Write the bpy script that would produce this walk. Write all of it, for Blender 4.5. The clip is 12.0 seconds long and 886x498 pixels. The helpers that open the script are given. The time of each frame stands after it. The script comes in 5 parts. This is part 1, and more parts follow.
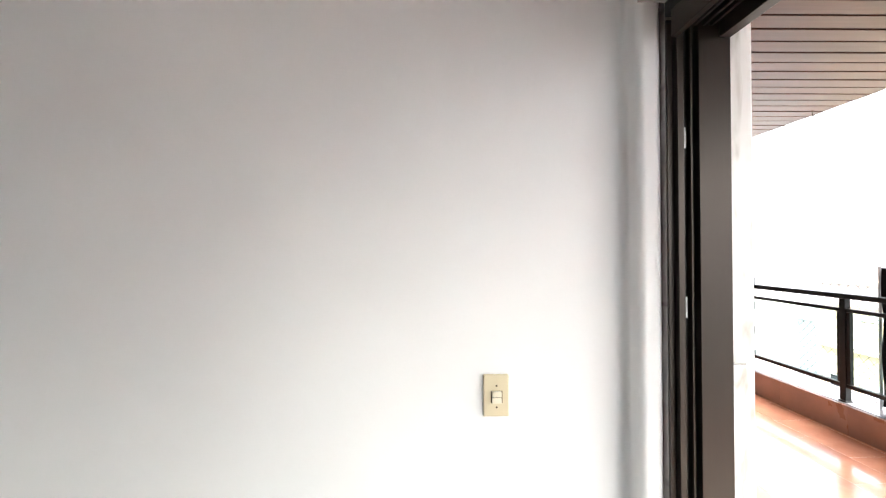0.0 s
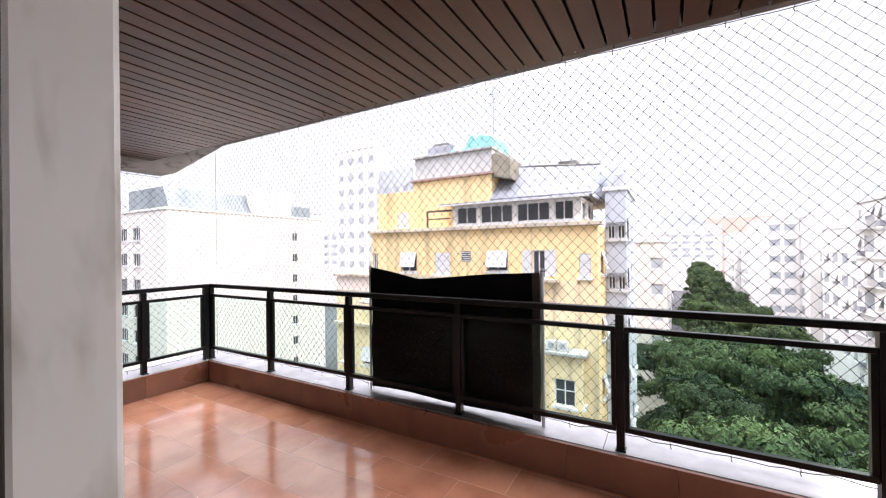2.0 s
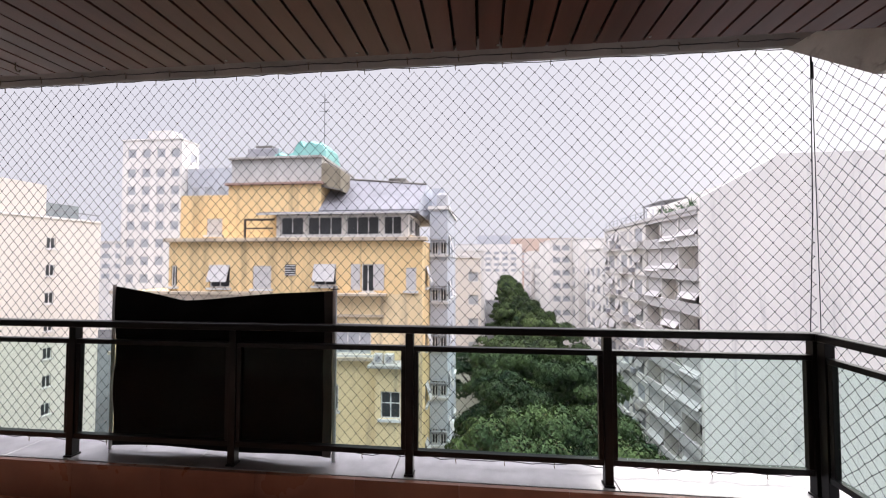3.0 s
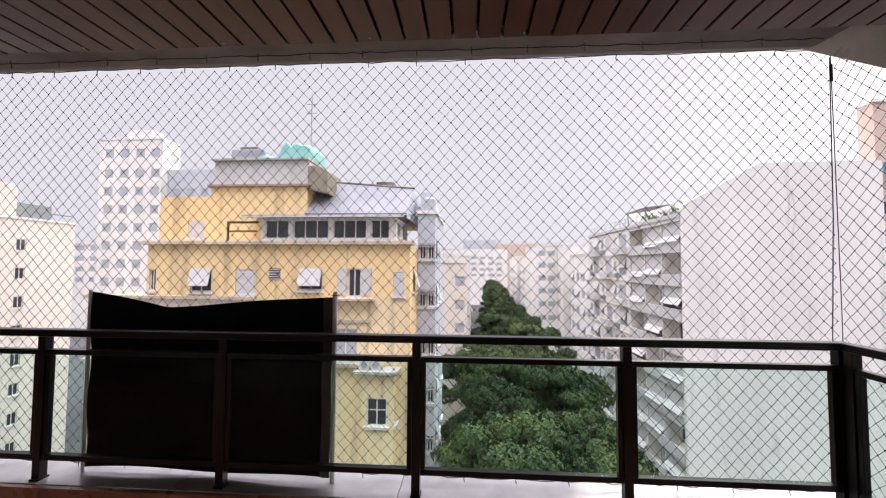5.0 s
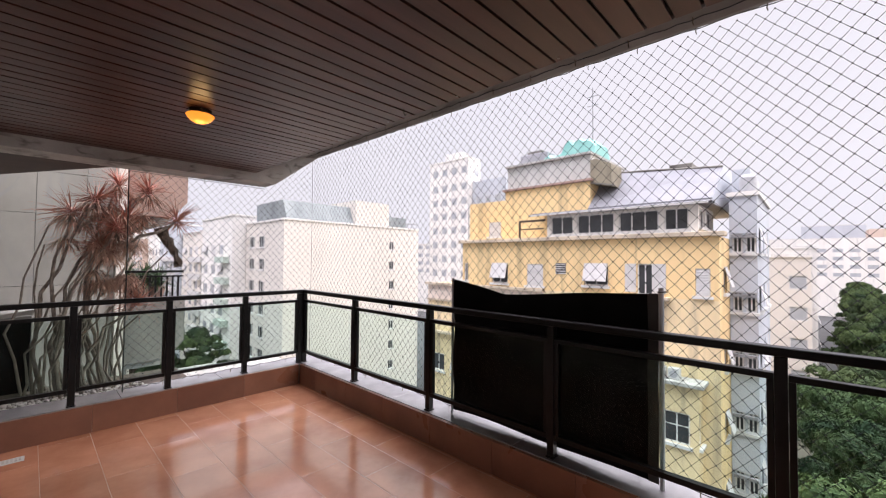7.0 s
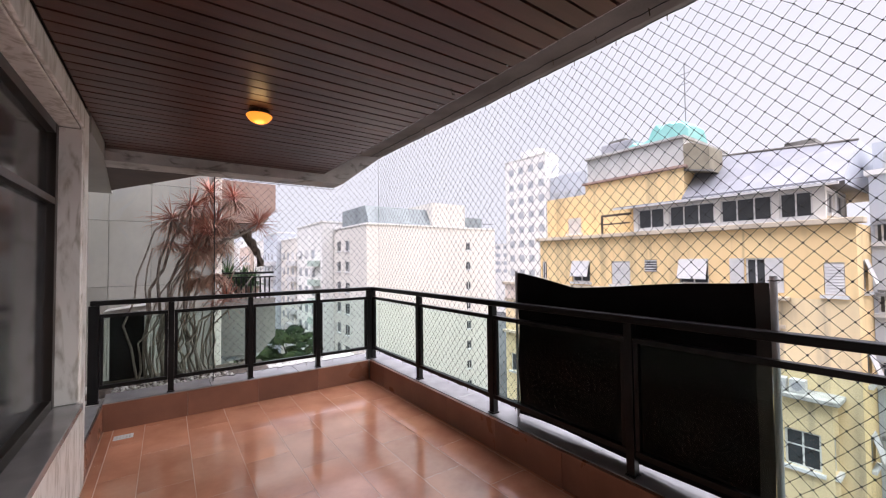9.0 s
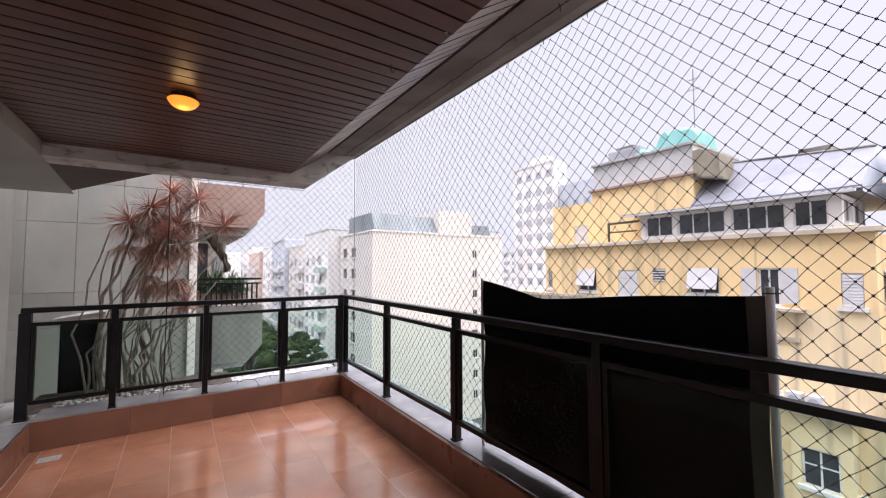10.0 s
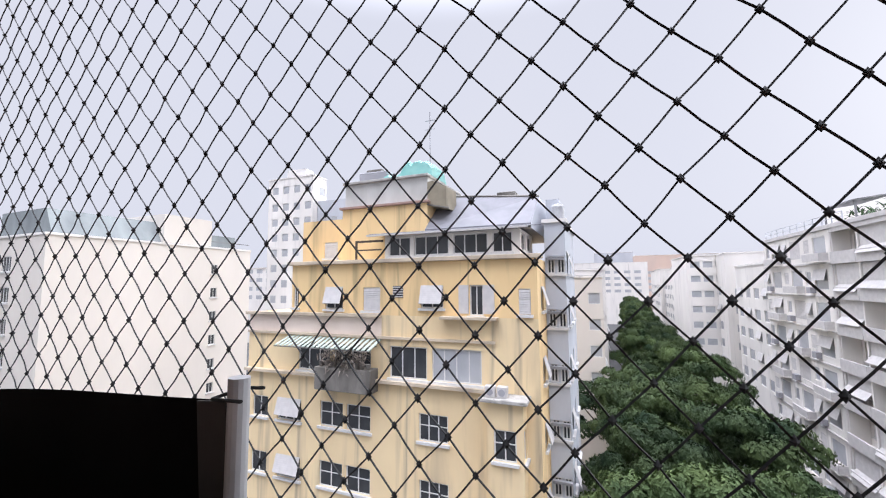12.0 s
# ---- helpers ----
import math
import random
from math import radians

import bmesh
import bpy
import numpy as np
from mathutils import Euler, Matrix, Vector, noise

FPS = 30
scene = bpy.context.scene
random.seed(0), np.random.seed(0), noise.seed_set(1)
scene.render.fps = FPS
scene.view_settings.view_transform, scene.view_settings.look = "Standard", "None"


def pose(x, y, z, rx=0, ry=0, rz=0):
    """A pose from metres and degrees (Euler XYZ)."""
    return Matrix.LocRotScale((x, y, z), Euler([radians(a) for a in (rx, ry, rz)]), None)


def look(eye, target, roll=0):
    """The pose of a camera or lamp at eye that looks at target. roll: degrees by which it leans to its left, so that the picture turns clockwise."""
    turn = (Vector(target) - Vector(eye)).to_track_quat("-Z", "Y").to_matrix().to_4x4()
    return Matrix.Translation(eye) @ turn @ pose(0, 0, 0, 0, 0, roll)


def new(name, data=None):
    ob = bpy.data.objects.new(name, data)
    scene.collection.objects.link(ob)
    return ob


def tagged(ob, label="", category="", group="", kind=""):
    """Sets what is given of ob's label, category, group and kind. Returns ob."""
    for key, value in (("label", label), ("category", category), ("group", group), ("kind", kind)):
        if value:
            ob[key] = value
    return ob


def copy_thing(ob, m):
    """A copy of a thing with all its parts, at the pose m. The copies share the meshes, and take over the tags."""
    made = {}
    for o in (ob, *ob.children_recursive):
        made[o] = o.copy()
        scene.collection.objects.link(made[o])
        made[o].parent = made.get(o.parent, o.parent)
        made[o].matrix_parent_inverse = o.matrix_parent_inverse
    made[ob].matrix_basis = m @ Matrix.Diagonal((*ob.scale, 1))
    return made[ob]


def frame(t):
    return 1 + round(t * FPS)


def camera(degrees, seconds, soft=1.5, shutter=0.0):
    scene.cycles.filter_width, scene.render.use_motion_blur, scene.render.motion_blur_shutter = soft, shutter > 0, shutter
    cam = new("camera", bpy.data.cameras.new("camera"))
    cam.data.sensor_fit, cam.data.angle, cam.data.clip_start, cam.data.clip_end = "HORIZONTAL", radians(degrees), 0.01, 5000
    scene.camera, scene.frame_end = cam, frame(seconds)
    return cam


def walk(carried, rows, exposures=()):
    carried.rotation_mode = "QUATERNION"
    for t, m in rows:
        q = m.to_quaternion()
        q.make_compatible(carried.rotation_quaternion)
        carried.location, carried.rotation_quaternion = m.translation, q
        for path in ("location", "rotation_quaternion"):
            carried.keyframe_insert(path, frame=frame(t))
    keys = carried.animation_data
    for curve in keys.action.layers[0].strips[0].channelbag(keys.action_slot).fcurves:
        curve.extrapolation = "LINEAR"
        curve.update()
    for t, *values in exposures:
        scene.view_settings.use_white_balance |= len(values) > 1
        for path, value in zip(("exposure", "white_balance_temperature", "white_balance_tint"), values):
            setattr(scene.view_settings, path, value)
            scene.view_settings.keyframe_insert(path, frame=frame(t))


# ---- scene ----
cam = camera(97.3, 12.0, soft=1.15)
PATH = [
    (0, (0.345, 0.436, 1.479), (0.38, 2.436, 1.494), -0.3),
    (0.5, (0.581, 0.689, 1.483), (1.04, 2.635, 1.511), -0.2),
    (1, (0.77, 0.894, 1.486), (1.658, 2.686, 1.507), -0.6),
    (1.5, (0.92, 1.085, 1.494), (2.288, 2.544, 1.495), -0.8),
    (2, (1.055, 1.066, 1.49), (2.788, 2.064, 1.494), -0.7),
    (2.5, (1.247, 0.991, 1.492), (3.162, 1.566, 1.534), -0.1),
    (3, (1.347, 0.887, 1.506), (3.336, 1.091, 1.574), -0.0),
    (4.8, (1.485, 1.002, 1.52), (3.483, 0.956, 1.599), 0.5),
    (5, (1.481, 1.039, 1.506), (3.474, 1.17, 1.598), 0.3),
    (5.5, (1.454, 1.113, 1.502), (3.386, 1.619, 1.605), 0.8),
    (6, (1.413, 1.13, 1.52), (3.211, 2.002, 1.597), 0.5),
    (6.5, (1.372, 1.177, 1.503), (2.999, 2.338, 1.579), 0.6),
    (7, (1.351, 1.225, 1.499), (2.805, 2.597, 1.556), 0.5),
    (7.5, (1.33, 1.256, 1.49), (2.692, 2.72, 1.53), 0.3),
    (9.5, (1.799, 1.277, 1.424), (2.92, 2.932, 1.504), -0.5),
    (10, (2.076, 1.343, 1.421), (3.194, 2.999, 1.522), -0.2),
    (10.5, (2.36, 1.324, 1.437), (3.539, 2.936, 1.546), -0.2),
    (11, (2.701, 1.286, 1.449), (4.033, 2.77, 1.6), 0.2),
    (11.5, (3.087, 1.364, 1.444), (4.672, 2.572, 1.612), -1.0),
    (12, (3.393, 1.382, 1.476), (5.242, 2.125, 1.654), -0.5),
]

# seconds, stops, white balance and tint
EXPOSURES = [(0.0, 2.7, 6450, 2), (0.5, 2.55, 6450, 2), (1.0, 2.25, 6450, 4), (1.5, 1.5, 6450, 8), (2.0, 0.85, 6500, 10), (2.5, 0.25, 6600, 11), (3.0, 0.15, 6650, 11),
             (5.0, 0.16, 6750, 12), (5.5, 0.16, 6700, 12), (6.0, 0.20, 6650, 12), (6.5, 0.28, 6700, 12), (7.0, 0.33, 6750, 12), (7.5, 0.38, 6700, 12),
             (9.5, 0.38, 6500, 12), (10.5, 0.30, 6450, 12), (11.5, 0.22, 6330, 9), (12.0, 0.10, 6300, 8)]
walk(cam, [(t, look(eye, target, roll)) for t, eye, target, roll in PATH], EXPOSURES)

# ---- light: overcast sky, a wide weak sun ----
world = bpy.data.worlds.new("overcast")
scene.world = world
world.use_nodes = True
wn, wl = world.node_tree.nodes, world.node_tree.links
wn.clear()
w_out, w_bg, w_sky = wn.new("ShaderNodeOutputWorld"), wn.new("ShaderNodeBackground"), wn.new("ShaderNodeTexSky")
w_sky.sky_type, w_sky.sun_disc = "NISHITA", False
w_sky.sun_elevation, w_sky.sun_rotation = radians(21), radians(133)
w_sky.air_density, w_sky.dust_density, w_sky.ozone_density = 1.0, 6.0, 1.0
w_hsv, w_mix = wn.new("ShaderNodeHueSaturation"), wn.new("ShaderNodeMix")
w_mix.data_type = "RGBA"
w_hsv.inputs["Saturation"].default_value = 0.25
w_mix.inputs["Factor"].default_value = 0.97
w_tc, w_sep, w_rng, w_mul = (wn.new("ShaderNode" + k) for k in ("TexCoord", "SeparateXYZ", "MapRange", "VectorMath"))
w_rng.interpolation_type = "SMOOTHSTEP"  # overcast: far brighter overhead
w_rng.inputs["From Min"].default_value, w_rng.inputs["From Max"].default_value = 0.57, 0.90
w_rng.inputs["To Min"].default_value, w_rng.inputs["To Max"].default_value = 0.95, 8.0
w_cloud, w_tint = wn.new("ShaderNodeTexNoise"), wn.new("ShaderNodeMix")
w_tint.data_type = "RGBA"
w_cloud.inputs["Scale"].default_value, w_cloud.inputs["Detail"].default_value = 2.2, 4
w_tint.inputs["A"].default_value, w_tint.inputs["B"].default_value = (5.95, 6.0, 7.0, 1), (6.5, 6.4, 7.1, 1)
wl.new(w_tc.outputs["Generated"], w_cloud.inputs["Vector"])
wl.new(w_cloud.outputs["Fac"], w_tint.inputs["Factor"])
wl.new(w_tint.outputs["Result"], w_mul.inputs[0])
w_mul.operation = "SCALE"
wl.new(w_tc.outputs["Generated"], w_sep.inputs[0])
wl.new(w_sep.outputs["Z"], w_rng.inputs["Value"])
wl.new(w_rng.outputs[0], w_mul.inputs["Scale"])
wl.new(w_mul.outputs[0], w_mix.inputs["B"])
wl.new(w_sky.outputs[0], w_hsv.inputs["Color"])
wl.new(w_hsv.outputs[0], w_mix.inputs["A"])
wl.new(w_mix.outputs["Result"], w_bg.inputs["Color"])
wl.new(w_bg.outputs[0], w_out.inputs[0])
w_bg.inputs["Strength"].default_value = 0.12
sun_data = bpy.data.lights.new("sun", "SUN")
sun_data.energy, sun_data.angle, sun_data.color = 1.6, radians(50), (1.0, 0.97, 0.93)
sun = new("sun", sun_data)
sun.matrix_world = look((70, -62, 36), (0, 0, 0))


# ---- materials ----
def material(name, a, b=None, scale=6.0, rough=0.6, metal=0.0, bump=0.0, fine=60.0, stretch=(1, 1, 1), detail=6.0, spread=0.0,
             rough2=None, transmission=0.0, ior=1.45, coat=0.0, emission=0.0, alpha=1.0):
    """A surface of two colours mixed by large and fine noise, with relief; spread varies pieces."""
    m = bpy.data.materials.new(name)
    m.use_nodes = True
    n, l = m.node_tree.nodes, m.node_tree.links
    p = n["Principled BSDF"]
    b = b or a
    tc, mp = n.new("ShaderNodeTexCoord"), n.new("ShaderNodeMapping")
    mp.inputs["Scale"].default_value = stretch
    l.new(tc.outputs["Object"], mp.inputs["Vector"])
    info = n.new("ShaderNodeObjectInfo")
    if spread:
        sc = n.new("ShaderNodeVectorMath")
        sc.operation = "SCALE"
        sc.inputs[0].default_value = (37.0, 17.0, 53.0)
        l.new(info.outputs["Random"], sc.inputs["Scale"])
        l.new(sc.outputs[0], mp.inputs["Location"])
    big, small = n.new("ShaderNodeTexNoise"), n.new("ShaderNodeTexNoise")
    big.inputs["Scale"].default_value, big.inputs["Detail"].default_value = scale, detail
    small.inputs["Scale"].default_value, small.inputs["Detail"].default_value = fine, 3
    l.new(mp.outputs[0], big.inputs["Vector"])
    l.new(mp.outputs[0], small.inputs["Vector"])
    mix, fac = n.new("ShaderNodeMix"), n.new("ShaderNodeMath")
    mix.data_type = "RGBA"
    fac.operation = "MULTIPLY_ADD"
    fac.inputs[1].default_value = 0.35
    l.new(small.outputs["Fac"], fac.inputs[0])
    ramp = n.new("ShaderNodeMapRange")
    ramp.inputs["From Min"].default_value, ramp.inputs["From Max"].default_value = 0.32, 0.68
    ramp.inputs["To Min"].default_value, ramp.inputs["To Max"].default_value = -0.17, 0.83
    l.new(big.outputs["Fac"], ramp.inputs["Value"])
    l.new(ramp.outputs[0], fac.inputs[2])
    fac.use_clamp = True
    l.new(fac.outputs[0], mix.inputs["Factor"])
    mix.inputs["A"].default_value, mix.inputs["B"].default_value = (*a, 1), (*b, 1)
    colour = mix.outputs["Result"]
    if spread:
        hs, rr = n.new("ShaderNodeHueSaturation"), n.new("ShaderNodeMapRange")
        rr.inputs["To Min"].default_value, rr.inputs["To Max"].default_value = 1 - spread, 1 + spread
        l.new(info.outputs["Random"], rr.inputs["Value"])
        l.new(rr.outputs[0], hs.inputs["Value"])
        l.new(colour, hs.inputs["Color"])
        colour = hs.outputs[0]
    l.new(colour, p.inputs["Base Color"])
    if rough2 is None:
        p.inputs["Roughness"].default_value = rough
    else:
        rm = n.new("ShaderNodeMapRange")
        rm.inputs["To Min"].default_value, rm.inputs["To Max"].default_value = rough, rough2
        rm.inputs["From Min"].default_value, rm.inputs["From Max"].default_value = 0.3, 0.7
        l.new(big.outputs["Fac"], rm.inputs["Value"])
        l.new(rm.outputs[0], p.inputs["Roughness"])
    p.inputs["Metallic"].default_value, p.inputs["IOR"].default_value = metal, ior
    p.inputs["Transmission Weight"].default_value = transmission
    p.inputs["Coat Weight"].default_value = coat
    p.inputs["Alpha"].default_value = alpha
    if emission:
        p.inputs["Emission Color"].default_value, p.inputs["Emission Strength"].default_value = (*b, 1), emission
    if bump:
        bp = n.new("ShaderNodeBump")
        bp.inputs["Strength"].default_value, bp.inputs["Distance"].default_value = bump, 0.01
        l.new(fac.outputs[0], bp.inputs["Height"])
        l.new(bp.outputs[0], p.inputs["Normal"])
    return m


PLASTER = material("white_plaster", (0.84, 0.84, 0.835), (0.80, 0.80, 0.80), 2.0, 0.55, bump=0.05, fine=90)
CEIL_WHITE = material("ceiling_paint", (0.8, 0.8, 0.79), (0.76, 0.76, 0.75), 2.0, 0.8, bump=0.05)
PARQUET = material("parquet", (0.58, 0.57, 0.55), (0.68, 0.66, 0.64), 3.0, 0.35, stretch=(1, 8, 1), spread=0.2)
MARBLE = material("white_marble", (0.93, 0.92, 0.89), (0.86, 0.845, 0.81), 3.6, 0.28, bump=0.02, fine=25, stretch=(1, 1, 0.55), detail=9, spread=0.06)
OLD_MARBLE = material("weathered_marble", (0.33, 0.315, 0.285), (0.245, 0.235, 0.21), 1.4, 0.5, bump=0.03, fine=18, stretch=(1, 1, 0.6), detail=8, spread=0.08)
JOINT = material("stone_joint", (0.17, 0.16, 0.15), (0.12, 0.115, 0.11), 8.0, 0.9)
BRONZE = material("bronze_anodised_aluminium", (0.034, 0.027, 0.023), (0.046, 0.037, 0.031), 2.0, 0.36, 0.6, bump=0.03, fine=220, stretch=(1, 1, 0.04))
BLACK_PAINT = material("black_painted_metal", (0.006, 0.0055, 0.0055), (0.010, 0.009, 0.009), 7.0, 0.30, 0.0, bump=0.03, ior=1.25)
RUBBER = material("black_rubber", (0.01, 0.01, 0.01), (0.02, 0.02, 0.02), 20.0, 0.8)
STEEL = material("worn_steel", (0.36, 0.36, 0.35), (0.26, 0.26, 0.25), 30.0, 0.35, 0.9)
TERRACOTTA = material("glazed_terracotta_tile", (0.68, 0.305, 0.18), (0.47, 0.185, 0.105), 2.6, 0.08, bump=0.012, fine=30, detail=9, spread=0.05, rough2=0.20, ior=2.8)
# same tile as the floor, darkened for the shade on the parapet's inner faces
PARAPET_TILE = material("shaded_terracotta_parapet_tile", (0.23, 0.098, 0.060), (0.165, 0.068, 0.042), 2.6, 0.25, bump=0.015, fine=30, detail=9, spread=0.10, rough2=0.4)
GROUT = material("pale_grout", (0.66, 0.47, 0.36), (0.48, 0.28, 0.19), 3.0, 0.6, bump=0.1)
GRANITE = material("wet_grey_granite", (0.36, 0.345, 0.35), (0.24, 0.23, 0.235), 4.0, 0.06, bump=0.03, fine=160, rough2=0.24, ior=2.5)
CONCRETE = material("weathered_concrete", (0.52, 0.50, 0.47), (0.32, 0.305, 0.28), 2.6, 0.85, bump=0.25, fine=70, detail=9)
SLAT = material("varnished_wood_slat", (0.100, 0.037, 0.026), (0.060, 0.022, 0.016), 3.0, 0.32, ior=1.38, bump=0.04, fine=45, stretch=(0.25, 4, 1), detail=7)
# near-black colour standing for the shade above and behind the ceiling boards
SHADE_BLACK = material("gap_shade_black", (0.010, 0.007, 0.006), (0.015, 0.01, 0.009), 5.0, 0.9)
NET = material("black_nylon_cord", (0.012, 0.012, 0.013), (0.03, 0.03, 0.032), 60.0, 0.7)
PVC = material("grey_pvc", (0.50, 0.50, 0.51), (0.40, 0.40, 0.41), 6.0, 0.4)
IVORY = material("ivory_plastic", (0.66, 0.58, 0.40), (0.63, 0.55, 0.38), 6.0, 0.35)
CREAM = material("cream_plastic", (0.74, 0.68, 0.54), (0.72, 0.66, 0.52), 6.0, 0.3)
DARK_SCREW = material("dark_screw", (0.08, 0.06, 0.04), (0.12, 0.09, 0.06), 30.0, 0.4, 0.8)
AMBER = material("amber_glass_lit", (0.80, 0.30, 0.04), (1.0, 0.34, 0.04), 14.0, 0.25, emission=0.85)
STEM = material("grey_brown_stem", (0.36, 0.31, 0.27), (0.20, 0.165, 0.14), 14.0, 0.9, bump=0.4)
RED_LEAF = material("reddish_dry_leaf", (0.36, 0.10, 0.075), (0.56, 0.29, 0.20), 10.0, 0.6, spread=0.2)
DRY_LEAF = material("dry_brown_leaf", (0.34, 0.20, 0.15), (0.46, 0.30, 0.22), 10.0, 0.8, spread=0.2)
LEAF = material("street_tree_leaf", (0.016, 0.036, 0.016), (0.085, 0.120, 0.042), 0.35, 0.7, detail=4, spread=0.25, ior=1.3)
POT_LEAF = material("balcony_leaf", (0.03, 0.075, 0.025), (0.06, 0.12, 0.04), 6.0, 0.5)
BARK = material("bark", (0.12, 0.09, 0.07), (0.07, 0.055, 0.045), 8.0, 0.9, bump=0.5)
ASPHALT = material("asphalt", (0.05, 0.05, 0.052), (0.07, 0.07, 0.07), 0.6, 0.7)
YELLOW = material("ochre_yellow_render", (0.86, 0.64, 0.34), (0.81, 0.58, 0.30), 0.35, 0.85, bump=0.05, fine=6, stretch=(1, 1, 0.35), detail=8)
PALE_YELLOW = material("pale_yellow_render", (0.86, 0.69, 0.42), (0.77, 0.60, 0.36), 0.35, 0.85, fine=6, stretch=(1, 1, 0.3), detail=8)
OFFWHITE = material("offwhite_render", (0.84, 0.805, 0.76), (0.74, 0.71, 0.67), 0.25, 0.85, fine=5, stretch=(1, 1, 0.3), detail=8)
CREAM_WALL = material("cream_party_wall", (0.74, 0.685, 0.62), (0.67, 0.62, 0.56), 0.15, 0.85, fine=4, stretch=(1, 1, 0.25), detail=8)
PEACH = material("peach_render", (0.66, 0.50, 0.41), (0.60, 0.47, 0.40), 0.2, 0.85, fine=4, stretch=(1, 1, 0.3), detail=8)
GREY_WALL = material("grey_blue_render", (0.56, 0.58, 0.62), (0.48, 0.50, 0.54), 0.25, 0.85, fine=4, stretch=(1, 1, 0.3), detail=8)
ROOF_GREY = material("grey_metal_roof", (0.38, 0.375, 0.40), (0.29, 0.29, 0.31), 0.6, 0.6, fine=8)
ROOF_DARK = material("dark_roof_felt", (0.20, 0.20, 0.21), (0.28, 0.28, 0.29), 0.5, 0.8)
TEAL = material("teal_tarpaulin", (0.18, 0.46, 0.42), (0.28, 0.55, 0.50), 1.2, 0.6, bump=0.3)
SHUTTER = material("white_shutter", (0.62, 0.595, 0.58), (0.53, 0.51, 0.50), 3.0, 0.6)
WIN_FRAME = material("white_window_frame", (0.70, 0.69, 0.67), (0.62, 0.61, 0.60), 5.0, 0.5)
DARK_PANE = material("dark_window_pane", (0.035, 0.038, 0.042), (0.065, 0.068, 0.072), 0.7, 0.12)
# haze put into the far panes' colour; also serves real curtained windows
PALE_PANE = material("hazed_and_curtained_pane", (0.38, 0.39, 0.41), (0.52, 0.53, 0.55), 0.4, 0.2)

def add_veins(m, colour, scale, width, stretch, cover=0.45):
    """Smudged veins along the ridges of a distorted noise, laid over a material's colour."""
    n, l = m.node_tree.nodes, m.node_tree.links
    p = n["Principled BSDF"]
    old = p.inputs["Base Color"].links[0].from_socket
    src = next(k for k in n if k.type == "MAPPING").outputs[0]
    mp = n.new("ShaderNodeMapping")
    mp.inputs["Scale"].default_value = stretch
    l.new(src, mp.inputs["Vector"])
    tex, mask = n.new("ShaderNodeTexNoise"), n.new("ShaderNodeTexNoise")
    tex.inputs["Scale"].default_value, tex.inputs["Detail"].default_value, tex.inputs["Distortion"].default_value = scale, 5, 0.8
    mask.inputs["Scale"].default_value, mask.inputs["Detail"].default_value = scale * 2.3, 3
    for k in (tex, mask):
        l.new(mp.outputs[0], k.inputs["Vector"])
    sub, ab, rng, rng2, mul = (n.new("ShaderNode" + k) for k in ("Math", "Math", "MapRange", "MapRange", "Math"))
    sub.operation, ab.operation, mul.operation = "SUBTRACT", "ABSOLUTE", "MULTIPLY"
    sub.inputs[1].default_value = 0.5
    l.new(tex.outputs["Fac"], sub.inputs[0])
    l.new(sub.outputs[0], ab.inputs[0])
    l.new(ab.outputs[0], rng.inputs["Value"])
    rng.inputs["From Max"].default_value, rng.inputs["To Min"].default_value, rng.inputs["To Max"].default_value = width, 0.85, 0.0
    l.new(mask.outputs["Fac"], rng2.inputs["Value"])
    rng2.inputs["From Min"].default_value, rng2.inputs["From Max"].default_value = cover, cover + 0.17
    l.new(rng.outputs[0], mul.inputs[0])
    l.new(rng2.outputs[0], mul.inputs[1])
    mix = n.new("ShaderNodeMix")
    mix.data_type = "RGBA"
    l.new(mul.outputs[0], mix.inputs["Factor"])
    l.new(old, mix.inputs["A"])
    mix.inputs["B"].default_value = (*colour, 1)
    l.new(mix.outputs["Result"], p.inputs["Base Color"])


add_veins(MARBLE, (0.47, 0.44, 0.38), 8.0, 0.10, (1, 1, 0.55), 0.40)
add_veins(OLD_MARBLE, (0.27, 0.27, 0.26), 1.6, 0.03, (1, 1, 0.7))
add_veins(CONCRETE, (0.14, 0.13, 0.115), 2.2, 0.05, (1, 0.5, 2))
add_veins(PALE_YELLOW, (0.42, 0.34, 0.24), 0.5, 0.08, (1, 1, 0.22), 0.40)
add_veins(YELLOW, (0.50, 0.37, 0.20), 0.45, 0.06, (1, 1, 0.22), 0.42)
add_veins(OFFWHITE, (0.56, 0.54, 0.52), 0.4, 0.035, (1, 1, 0.25), 0.48)
CHIMNEY = material("weathered_brown_render", (0.34, 0.30, 0.22), (0.22, 0.19, 0.14), 1.0, 0.9, bump=0.3)
BLUE_AWNING = material("blue_awning", (0.05, 0.25, 0.50), (0.07, 0.30, 0.55), 3.0, 0.6)
GREEN_BAND = material("green_band", (0.42, 0.50, 0.43), (0.50, 0.56, 0.50), 1.0, 0.8)
SOFFIT_BROWN = material("dark_brown_soffit", (0.085, 0.06, 0.05), (0.055, 0.04, 0.034), 3.0, 0.7, bump=0.05)
CORNICE = material("weathered_cream_cornice", (0.68, 0.57, 0.43), (0.42, 0.35, 0.27), 0.8, 0.85, fine=9, stretch=(1, 1, 0.6), detail=9)
STAINED_SHADED = material("stained_and_shaded_render", (0.26, 0.245, 0.22), (0.11, 0.10, 0.09), 0.9, 0.85, bump=0.15, fine=9, stretch=(1, 1, 0.4), detail=9)
BRICK_PINK = material("pink_granolite_parapet", (0.40, 0.27, 0.225), (0.30, 0.205, 0.17), 2.0, 0.85, bump=0.15, fine=50, detail=8)
HILL = material("mist_painted_hill", (0.34, 0.38, 0.44), (0.40, 0.43, 0.49), 0.02, 1.0)

